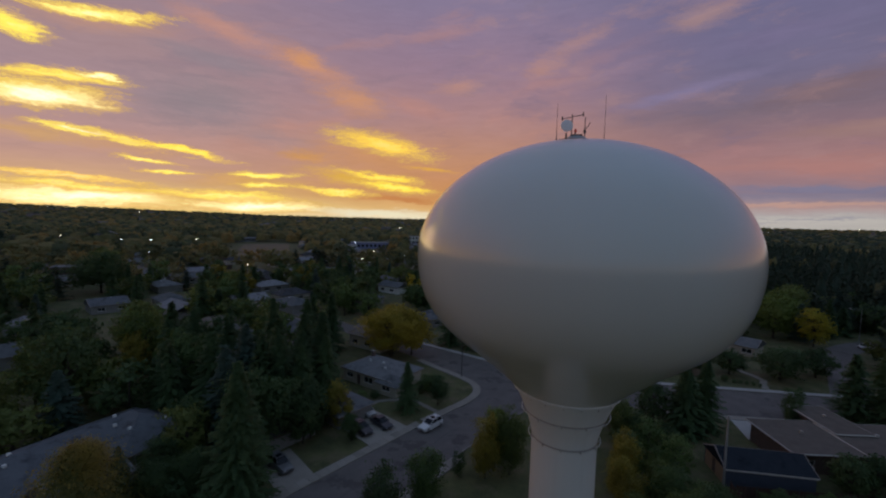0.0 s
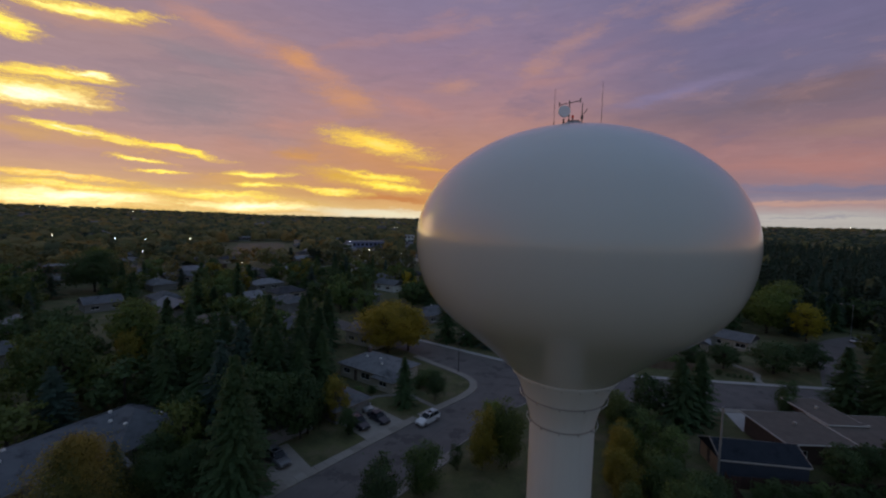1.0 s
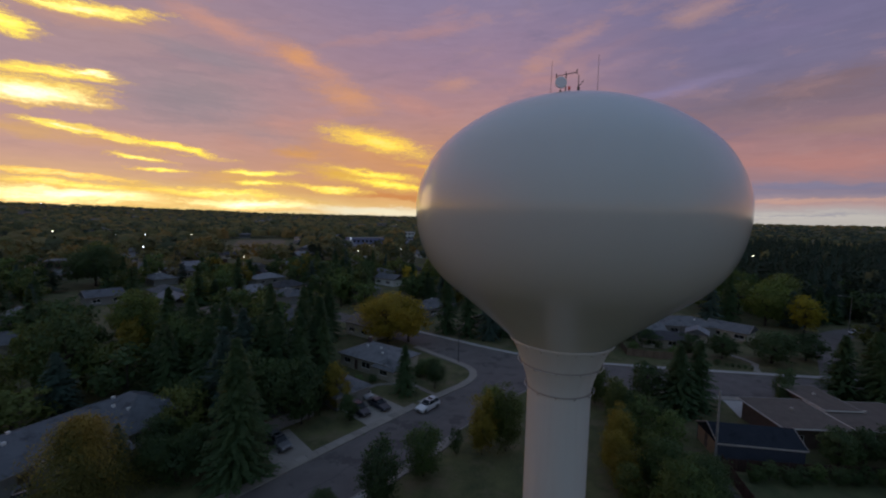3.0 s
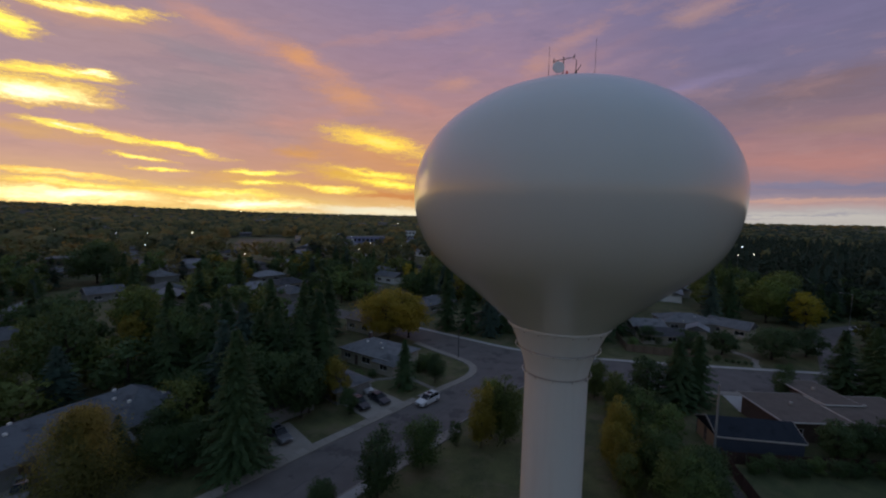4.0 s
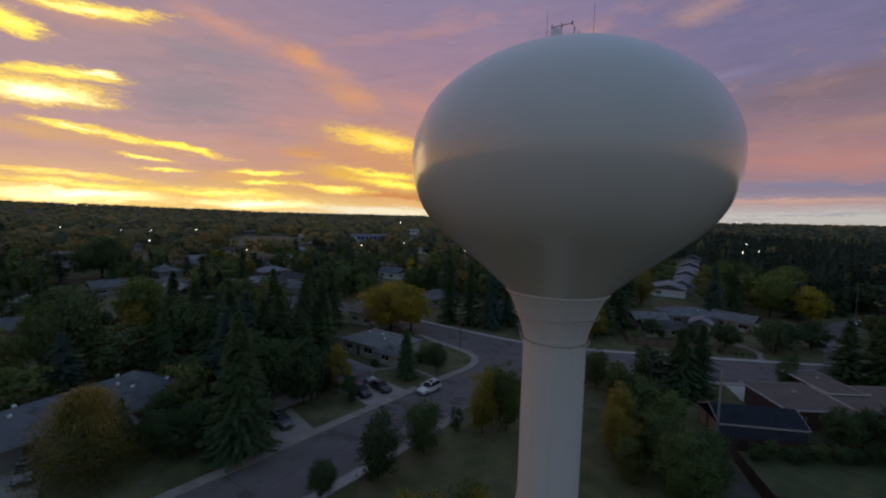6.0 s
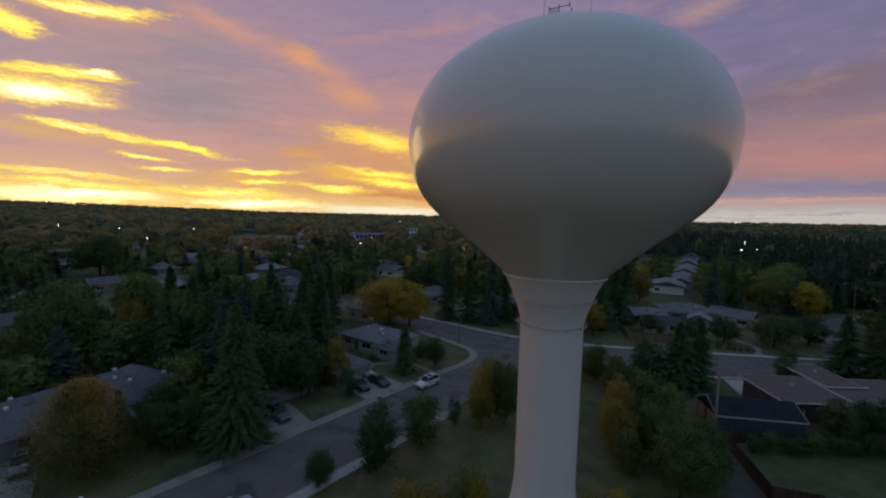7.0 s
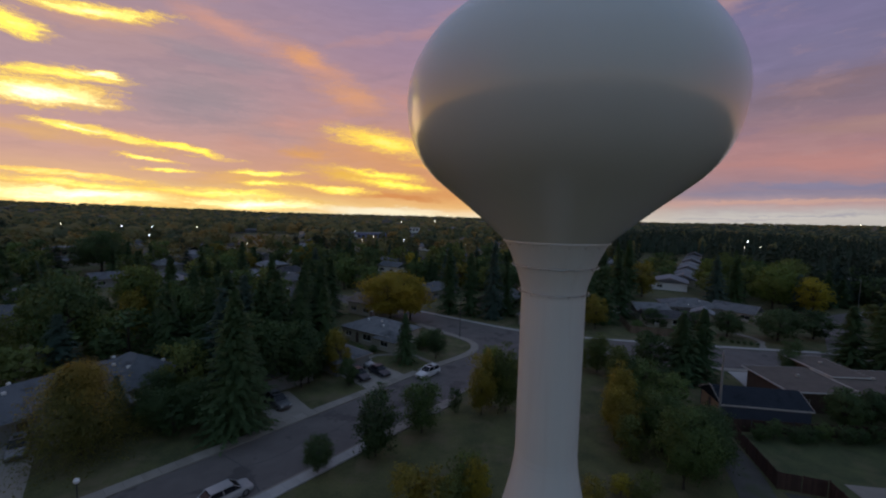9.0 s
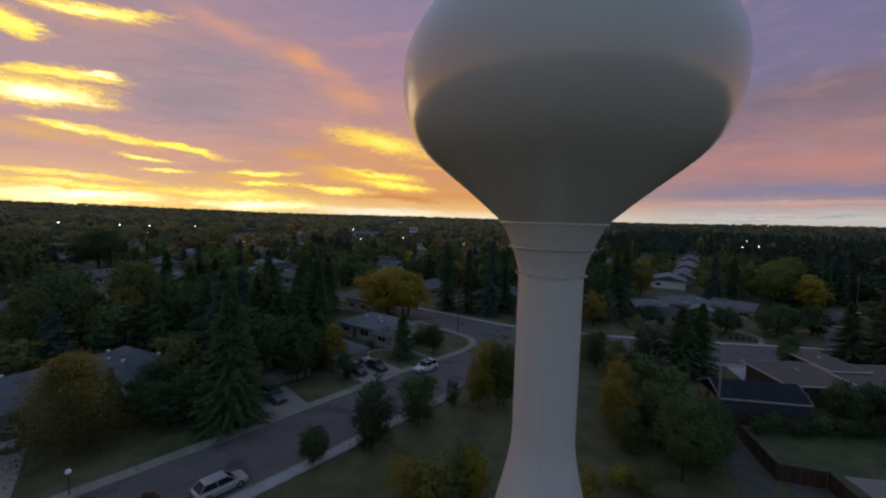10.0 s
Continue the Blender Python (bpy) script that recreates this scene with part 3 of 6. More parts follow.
def cone_out(q):
    """The way out of a conical crown at each quad: outwards and up."""
    c = q.mean(1)
    r = np.hypot(c[:, 0], c[:, 1])[:, None] + 1e-6
    return np.concatenate([c[:, :2] / r * 0.8, np.full((len(c), 1), 0.5)], 1)


# ---- the land ----
A = Vector((0.628, 0.778))      # the way of the street
N = Vector((-0.778, 0.628))     # across it, away from the tower


def land(x, y):
    """Height of the ground: level near the tower, low hills far off, highest in the north-west."""
    d = math.hypot(x, y)
    far = max(0.0, min(1.0, (d - 1400) / 2600))
    a = math.degrees(math.atan2(x, y))
    rise = 13 + 34 * max(0.0, min(1.0, (-22 - a) / 26)) * (1 if a > -120 else 0.4) + 13 * max(0.0, min(1.0, (a - 26) / 16))
    bumps = 5 * noise.noise(Vector((x / 420, y / 420, 1.7))) + 2 * noise.noise(Vector((x / 120, y / 120, 4.1)))
    return far * far * (3 - 2 * far) * (rise + bumps)


rings = [0.0, 20, 45, 80, 130, 200, 300, 450, 650, 900, 1200, 1500, 1800, 2100, 2400, 2700, 3000, 3300, 3600, 3900, 4200, 4600]
turns = 144
gv, gf = [(0.0, 0.0, 0.0)], []
for r in rings[1:]:
    for i in range(turns):
        gx, gy = r * math.sin(2 * math.pi * i / turns), r * math.cos(2 * math.pi * i / turns)
        gv.append((gx, gy, land(gx, gy)))
gf.extend((0, 1 + (i + 1) % turns, 1 + i) for i in range(turns))
for k in range(len(rings) - 2):
    gf.extend((1 + k * turns + i, 1 + k * turns + (i + 1) % turns, 1 + (k + 1) * turns + (i + 1) % turns, 1 + (k + 1) * turns + i) for i in range(turns))
ground_piece("ground", (gv, gf), M_GRASS, "dark dusk grass and soil that runs to low hills")

# streets: one asphalt sheet for the street, the crossing and the curved avenue
street_far = [tuple(Vector((-27.8, 37.0)) + A * s) for s in (-75, -50, -25, 0, 20, 40)]
corner = smooth_line([(-2.7, 68.1), (1.6, 72.8), (5.2, 76.9), (7.3, 81.0), (7.2, 85.4), (4.4, 89.6), (-1.0, 95.0), (-5.8, 100.1)], 4)
avenue_left_near = [(-20.0, 113.0), (-60.0, 147.0)]
avenue_far = smooth_line([(-55.0, 152.0), (-24.0, 124.5), (-7.5, 112.5), (2.6, 105.3), (16.5, 95.9), (30.0, 91.3), (43.5, 89.0), (61.0, 87.0), (90.0, 84.2), (150.0, 80.0)], 4)
avenue_near = [(150.0, 69.0), (90.0, 72.4), (52.5, 74.9), (38.0, 76.9)]
corner_near = smooth_line([(38.0, 76.9), (27.0, 78.0), (18.6, 76.6), (12.6, 71.6), (8.6, 66.7)], 5)
street_near = [tuple(Vector((-10.2, 43.4)) + A * s) for s in (20, 0, -20, -45, -70)]
outline = street_far + corner + avenue_left_near + avenue_far + avenue_near + corner_near + street_near
road = new("road", made("road", ([(x, y, 0.02) for x, y in outline], [tuple(range(len(outline)))]), M_ASPHALT))
bm = bmesh.new()
bm.from_mesh(road.data)
bmesh.ops.triangulate(bm, faces=bm.faces, ngon_method="EAR_CLIP")
bmesh.ops.recalc_face_normals(bm, faces=bm.faces)
if bm.faces[0].normal.z < 0:
    bmesh.ops.reverse_faces(bm, faces=bm.faces)
bm.to_mesh(road.data)
bm.free()
tagged(road, "worn grey asphalt street meeting a curved avenue", "road", kind="structure")

far_edge = street_far + corner
ground_piece("curb", strip(far_edge, 0.0, 0.22, 0.0, 0.16), M_CONCRETE, "concrete curb round the street corner", "curb")
ground_piece("curb_avenue", strip(avenue_far, 0.0, 0.3, 0.0, 0.16), M_CONCRETE, "concrete curb along the avenue", "curb")
ground_piece("curb_tower_side", strip(avenue_near + corner_near + street_near, 0.0, 0.22, 0.0, 0.16), M_CONCRETE, "concrete curb beside the tower lot", "curb")
ground_piece("pavement_corner", strip(corner, 0.23, 1.6, 0.0, 0.15), M_CONCRETE, "concrete pavement rounding the corner", "pavement")
ground_piece("pavement_avenue", strip(avenue_far[8:], 0.31, 1.7, 0.0, 0.15), M_NEWCONCRETE, "pale concrete pavement along the avenue", "pavement")
ground_piece("pavement_avenue_near", strip(avenue_near, 0.23, 1.6, 0.0, 0.15), M_CONCRETE, "concrete pavement along the near side of the avenue", "pavement")
lane = smooth_line([(84.0, 84.6), (95.0, 98.0), (105.0, 110.5), (114.0, 119.4), (128.0, 126.0), (150.0, 131.0), (172.0, 133.0)], 4)
ground_piece("road_lane", strip(lane, -3.4, 3.4, -0.1, 0.03), M_ASPHALT, "grey side road leading off past the lamp", "road")
ground_piece("back_lane", strip(smooth_line([(34.8, 49.0), (33.6, 43.0), (31.2, 36.5), (26.0, 24.0), (18.0, 4.0)], 4), -1.7, 1.7, -0.1, 0.03), M_GRAVEL, "grey gravel lane beside the fence", "lane")

# driveways and paths
ground_piece("driveway", slab([(-5.4, 66.4), (-13.2, 73.0), (-18.0, 67.0), (-10.8, 60.4)], -0.1, 0.06), M_CONCRETE, "wide concrete driveway with three vehicles", "driveway")
ground_piece("driveway_narrow", slab([(-16.3, 52.4), (-22.4, 58.9), (-26.0, 55.0), (-19.6, 48.6)], -0.1, 0.06), M_CONCRETE, "concrete driveway under spruces", "driveway")
ground_piece("driveway_long", slab([(-34.4, 31.0), (-45.4, 44.2), (-50.0, 41.2), (-38.6, 28.0)], -0.1, 0.06), M_CONCRETE, "long concrete driveway of the grey-roofed bungalow", "driveway")
ground_piece("driveway_avenue", slab([(50.2, 66.6), (56.2, 66.8), (57.6, 74.8), (52.2, 75.2)], -0.1, 0.06), M_NEWCONCRETE, "pale concrete parking pad by the avenue", "driveway")
ground_piece("garden_path", strip([(-14.0, 73.6), (-12.3, 75.9), (-9.8, 76.7), (-5.8, 77.0), (-1.2, 72.6)], -0.5, 0.5, -0.1, 0.05), M_CONCRETE, "narrow concrete garden path", "path")
ground_piece("patio", slab([(37.2, 31.0), (46.0, 31.0), (46.0, 36.2), (38.4, 36.6)], -0.1, 0.05), M_NEWCONCRETE, "pale concrete patio behind the fence", "patio")
ground_piece("pad_lane", slab([(34.0, 33.0), (37.6, 32.4), (38.6, 38.2), (35.2, 39.2)], -0.1, 0.045), M_GRAVEL, "worn grey gravel pad beside the fence", "pad")
# darker green than the grass round it
ground_piece("lawn", slab([(38.2, 50.6), (36.9, 46.0), (35.6, 40.4), (39.6, 39.2), (38.4, 33.0), (62.0, 30.0), (64.0, 49.8)], -0.1, 0.02), M_LAWN, "dark green lawn inside the fence", "lawn")
ground_piece("garden_path_avenue", strip([(69.3, 88.4), (70.6, 91.2), (72.6, 93.6), (72.2, 97.0), (70.6, 101.0)], -0.7, 0.7, -0.1, 0.05), M_CONCRETE, "concrete garden path from the avenue", "path")
ground_piece("dry_field", slab([(-228, 459), (-176, 333), (-136, 350), (-188, 486)], -0.1, 0.10), M_DIRT, "dry tan sports field far off", "field")
for k, s in enumerate((-6, 7, 21, 33)):
    p = Vector((-27.8, 37.0)) + A * s
    ground_piece("road_seal", strip([tuple(p - N * 0.5), tuple(p - N * 5.2 + A * 0.6), tuple(p - N * 9.4 - A * 0.3)], -0.06, 0.06, 0.0, 0.026), M_SEAL, "black tar crack seal across the street", "crack seal")
ground_piece("road_seal_long", strip([tuple(Vector((-27.8, 37.0)) - N * 4.9 + A * s + N * 0.3 * math.sin(s)) for s in range(-20, 44, 2)], -0.05, 0.05, 0.0, 0.026), M_SEAL, "black tar crack seal along the street", "crack seal")
ground_piece("pavement_yard", strip([(41.3, 30.0), (42.6, 40.9)], -6.0, 0.0, 0.0, 0.05), M_CONCRETE, "pale concrete pad in the fenced yard", "pavement")



# ---- water tower ----
TX, TY = 7.33, 23.2
# (radius, height) of the outline, from the foot up
SHAFT = [(4.70, 0.0), (4.15, 2.0), (3.55, 4.4), (3.05, 6.8), (2.62, 8.6), (2.30, 9.9), (2.06, 11.0), (1.91, 11.9), (1.83, 12.7)]
NECK = [(1.83, 22.4), (1.90, 22.75), (2.06, 23.3), (2.27, 23.9), (2.52, 24.5), (2.74, 24.95), (2.90, 25.3)]
BOWL = [(2.96, 25.34), (3.40, 25.75), (4.28, 26.52), (5.28, 27.35), (6.42, 28.25), (7.20, 28.92), (7.82, 29.65), (8.26, 30.45), (8.54, 31.3), (8.69, 32.25), (8.70, 33.15),
        (8.52, 34.10), (8.12, 35.05), (7.58, 35.9), (6.90, 36.62), (6.12, 37.24), (5.30, 37.78), (4.45, 38.2), (3.60, 38.53), (2.70, 38.79), (1.80, 38.96), (0.90, 39.04), (0.02, 39.06)]


def rounded(profile, steps=4):
    return [(max(0.01, r), z) for r, z in smooth_line(profile, steps)]


tower = thing("water_tower", pose(TX, TY, 0), "pale glossy spheroid water tower on a flared steel shaft", "water tower")
part("base_bell", lathe(rounded(SHAFT), 96), M_SHAFT, tower, "flared steel base", smooth=True)
part("base_seam", lathe([(1.86, 12.35), (1.865, 12.4), (1.86, 12.45)], 96, cap=False), M_SHAFT, tower, smooth=True)
part("shaft", lathe([(1.83, 12.7), (1.83, 22.4)], 96), M_SHAFT, tower, smooth=True)
part("neck", lathe(rounded(NECK), 96), M_SHAFT, tower, smooth=True)
part("bowl", lathe(rounded(BOWL, 5), 144), M_TANK, tower, "glossy pale grey-green bowl", smooth=True)
part("drip_ring", lathe([(2.9, 25.27), (3.0, 25.27), (3.0, 25.36), (2.9, 25.36)], 96, cap=False), M_SHAFT, tower, smooth=True)
for z, r in ((22.4, 1.83), (23.92, 2.28)):
    ring = [(math.cos(2 * math.pi * i / 64) * (r + 0.17), math.sin(2 * math.pi * i / 64) * (r + 0.17), z) for i in range(64)]
    rail = part("painters_rail", tube(ring, 0.02, 6, True), M_SHAFT, tower, "thin steel rail round the neck", smooth=True)
    part("weld_band", lathe([(r + 0.004, z - 0.05), (r + 0.02, z - 0.04), (r + 0.02 + 0.01, z + 0.02), (r + 0.02, z + 0.04)], 96, cap=False), M_STEEL, tower, smooth=True)
    for i in range(12):
        a = 2 * math.pi * (i + 0.35) / 12
        part("bracket", moved(join(box(r - 0.02, -0.02, -0.02, r + 0.18, 0.02, 0.02), box(r + 0.13, -0.03, -0.06, r + 0.2, 0.03, 0.06)), Matrix.Translation((0, 0, z)) @ Matrix.Rotation(a, 4, "Z")), M_STEEL, rail)
for i in range(20):
    a = 2 * math.pi * i / 20
    part("stud", moved(box(2.86, -0.03, 25.1, 2.93, 0.03, 25.15), Matrix.Rotation(a, 4, "Z")), M_STEEL, tower)
TOP = 39.06
hatch = thing("roof_hatch", pose(TX - 0.17, TY, TOP - 0.04, 0, 0, -17), "low steel equipment deck on the tower top", "hatch")
part("deck", lathe([(0.62, 0.0), (0.66, 0.05), (0.66, 0.2), (0.58, 0.27), (0.42, 0.37), (0.2, 0.4)], 20), M_STEEL, hatch, smooth=True)
part("hatch_box", box(-0.3, -0.25, 0.34, 0.34, 0.25, 0.46), M_DARKSTEEL, hatch, bevel=0.02)
beacon = thing("beacon", pose(TX - 0.24, TY - 0.1, TOP + 0.36), "small red warning beacon on a short stem", "beacon")
part("stem", lathe([(0.04, 0.0), (0.04, 0.18)], 8), M_DARKSTEEL, beacon)
part("lens", lathe([(0.05, 0.18), (0.065, 0.2), (0.065, 0.32), (0.04, 0.36)], 12), M_REDLAMP, beacon, "red lens", smooth=True)
mast = thing("antenna_mast", pose(TX - 0.42, TY, TOP - 0.02, 0, 0, 0), "dark steel mast with a slanting crossbar", "antenna")
part("pole", lathe([(0.035, 0.0), (0.028, 1.56)], 8), M_DARKSTEEL, mast)
part("crossbar", tube([(-0.55, 0.0, 1.3), (0.6, 0.0, 1.56)], 0.022, 8), M_DARKSTEEL, mast)
for x, z in ((-0.55, 1.3), (0.6, 1.56)):
    part("tip", box(x - 0.025, -0.025, z - 0.1, x + 0.025, 0.025, z + 0.14), M_DARKSTEEL, mast)
side_mast = thing("antenna_mast", pose(TX + 0.3, TY, TOP - 0.02), "short dark steel mast with a bent arm", "antenna")
part("pole", lathe([(0.03, 0.0), (0.024, 1.42)], 8), M_DARKSTEEL, side_mast)
part("arm", tube([(0.0, 0.0, 0.8), (0.12, 0.0, 0.88), (0.28, 0.0, 1.14)], 0.022, 6), M_DARKSTEEL, side_mast)
part("clamp", box(-0.06, -0.06, 0.55, 0.06, 0.06, 0.75), M_DARKSTEEL, side_mast, bevel=0.01)
dish = thing("dish_antenna", pose(TX - 0.76, TY - 0.2, TOP - 0.02), "round pale grey dish antenna on the tower top", "antenna")
part("stem", lathe([(0.05, 0.0), (0.05, 0.5)], 8), M_DARKSTEEL, dish)
part("dish", moved(lathe([(0.05, 0.0), (0.27, 0.03), (0.32, 0.10), (0.33, 0.2), (0.32, 0.21)], 32), Matrix.Translation((0, 0.1, 0.86)) @ Matrix.Rotation(radians(80), 4, "X")), M_DISH, dish, "pale drum-shaped dish", smooth=True)
for x, h, boom in ((-1.24, 2.25, 0.85), (1.38, 2.75, -1.15)):
    whip = thing("whip_antenna", pose(TX + x, TY, TOP - 0.14), "tall thin whip antenna on a short boom", "antenna", "whips on the tower")
    part("rod", lathe([(0.024, 0.0), (0.024, 0.5), (0.014, 0.52), (0.009, h)], 6), M_DARKSTEEL, whip)
    part("boom", tube([(0.0, 0.0, 0.26), (boom, 0.0, 0.42)], 0.024, 6), M_DARKSTEEL, whip)
    part("foot", box(-0.06, -0.06, 0.0, 0.06, 0.06, 0.16), M_DARKSTEEL, whip)



# ---- trees and shrubs: crowns of many small loose leaf sprays ----
def sprays(rng, centre, along, half_len, half_wid, twist):
    """Quads (n, 4, 3) round centres, with their long side along given ways."""
    along = along / np.linalg.norm(along, axis=1, keepdims=True)
    other = rng.normal(size=along.shape) * twist + np.array([0, 0, 1.0]) * (1 - twist)
    side = np.cross(along, other)
    side /= np.linalg.norm(side, axis=1, keepdims=True) + 1e-9
    a, s = along * half_len[:, None], side * half_wid[:, None]
    return np.stack([centre - a - 0.35 * s, centre - 0.3 * a + s, centre + a, centre - 0.2 * a - s], 1)


def spruce_crown(seed, tiers=20, boughs=11, pieces=9, spray=1.0):
    """A spruce 10 high and 2.6 in radius: tiers of flat boughs that dip and lift again, ragged and with dark gaps."""
    rng = np.random.default_rng(seed)
    c, w, ln, wd = [], [], [], []
    lean = rng.normal(size=2) * 0.1
    for k in range(tiers):
        t = 0.05 + 0.93 * (k / (tiers - 1)) ** 0.9
        reach = 2.85 * (1 - t) ** 0.86 + 0.12
        if t < 0.12:
            reach *= 0.86
        spin = rng.random() * 6.28
        for b in range(boughs):
            if rng.random() < 0.12:
                continue
            ang = spin + 6.283 * (b + 0.6 * rng.random()) / boughs
            lng = reach * (0.66 + 0.46 * rng.random())
            z = 10 * (t + (0.4 / tiers) * rng.normal())
            dip = (0.62 - 0.55 * t) * (0.8 + 0.4 * rng.random())
            for p in range(pieces):
                f = (p + 0.5 + 0.4 * rng.random()) / pieces
                r = lng * f
                zz = z - dip * r * (1.0 - 0.42 * f) + 0.05 * rng.normal()
                jit = rng.normal(size=2) * 0.05
                c.append((r * math.cos(ang) + jit[0] + lean[0] * t, r * math.sin(ang) + jit[1] + lean[1] * t, zz))
                side = ang + (0.8 if p % 2 else -0.8) * (0.5 + 0.6 * rng.random())
                w.append((math.cos(side), math.sin(side), -0.16 - 0.34 * rng.random()))
                size = (0.15 + 0.30 * (1 - f)) * (0.5 + 0.75 * (1 - t) ** 0.5)
                ln.append((size * (0.95 + 0.5 * rng.random()) + 0.12) * spray)
                wd.append((size * 0.36 + 0.05) * spray)
    for k in range(14):
        c.append((lean[0] + rng.normal() * 0.05, lean[1] + rng.normal() * 0.05, 9.3 + 0.06 * k))
        w.append((rng.normal() * 0.5, rng.normal() * 0.5, 1.0))
        ln.append(0.16)
        wd.append(0.06)
    return sprays(rng, np.array(c), np.array(w), np.array(ln), np.array(wd), 0.3)


def weeping_crown(seed, boughs=230, pieces=74):
    """A spreading crown 10 high and 4 in radius, widest low down: long boughs that arch out and hang."""
    rng = np.random.default_rng(seed)
    c, w, ln = [], [], []
    for k in range(boughs):
        t = rng.random() ** 0.85
        z0 = 1.6 + 7.6 * t
        reach = (4.3 * (1 - t) ** 0.6 + 0.5) * (0.55 + 0.55 * rng.random())
        ang = rng.random() * 6.283
        for p in range(pieces):
            f = (p + rng.random()) / pieces
            z = z0 + 1.0 * f - 2.1 * f * f * (0.5 + 0.9 * (1 - t))
            spread = 0.16 + 0.34 * f
            c.append((reach * f * math.cos(ang) + rng.normal() * spread, reach * f * math.sin(ang) + rng.normal() * spread, max(0.5, z + rng.normal() * spread * 0.8)))
            w.append((math.cos(ang) * 0.6 + rng.normal() * 0.5, math.sin(ang) * 0.6 + rng.normal() * 0.5, -0.5 + rng.normal() * 0.5))
            ln.append(0.088 * (0.6 + 0.8 * rng.random()))
    ln = np.array(ln)
    c = np.array(c)
    return sprays(rng, c, np.array(w), ln, ln * 0.4, 0.8), c[pieces // 2::pieces]


def leafy_crown(seed, clumps=46, leaves=46, leaf=0.30, low=0.22, shape=(1.0, 1.0), hollow=0.55, full=False):
    """A broad crown 10 high and 4 in radius: leaf clumps of many sizes about an uneven dome, with gaps."""
    rng = np.random.default_rng(seed)
    d = rng.normal(size=(clumps, 3))
    d /= np.linalg.norm(d, axis=1, keepdims=True)
    if full:
        wide = np.hypot(d[:, 0], d[:, 1])
        d[:, :2] *= np.where(d[:, 2] < 0.2, (wide + 0.08) ** -0.42, 1.0)[:, None]
    rad = hollow + (1 - hollow) * rng.random(clumps) ** 0.6
    rad *= 0.82 + 0.30 * rng.random(clumps)
    mid, tall = (low + 1) * 5, (1 - low) * 5
    centres = d * rad[:, None] * np.array([4 * shape[0] * 0.88, 4 * shape[1] * 0.88, tall * 0.96])
    centres[:, 2] += mid + 0.35
    size = 0.55 + 0.85 * rng.random(clumps)
    n = (leaves * size ** 1.6).astype(int) + 8
    owner = np.repeat(np.arange(clumps), n)
    off = rng.normal(size=(len(owner), 3)) * np.array([0.52, 0.52, 0.40]) * size[owner][:, None]
    c = centres[owner] + off
    c[:, 2] = np.clip(c[:, 2], low * 8, 10.2)
    w = rng.normal(size=c.shape) + off * 0.5
    ln = leaf * (0.5 + 0.8 * rng.random(len(c)))
    q = sprays(rng, c, w, ln, ln * 0.62, 0.9)
    lump_out = off / (np.linalg.norm(off, axis=1, keepdims=True) + 1e-6)
    crown_out = dome_out(q, mid - 0.6)
    crown_out /= np.linalg.norm(crown_out, axis=1, keepdims=True) + 1e-6
    return q, centres, 0.74 * crown_out + 0.26 * lump_out


def bark(limbs, height, radius, seed):
    """Tapered trunk with limbs that reach into the clumps."""
    rng = random.Random(seed)
    shapes = [tube([(0, 0, -0.3), (0.03, 0.02, height * 0.25), (-0.05, 0.04, height * 0.55), (0.02, 0, height)], [radius * 1.35, radius, radius * 0.7, radius * 0.12], 8)]
    for x, y, z in limbs:
        s = height * (0.3 + 0.4 * rng.random())
        s = min(s, z * 0.85)
        shapes.append(tube([(0, 0, s), (x * 0.45, y * 0.45, s + (z - s) * 0.6), (x * 0.95, y * 0.95, z)], [radius * 0.45, radius * 0.28, radius * 0.08], 5))
    return join(*shapes)


PLANTS = {}


def needles(crown, leaf):
    return quads("crown", crown, leaf, None, cone_out(crown))


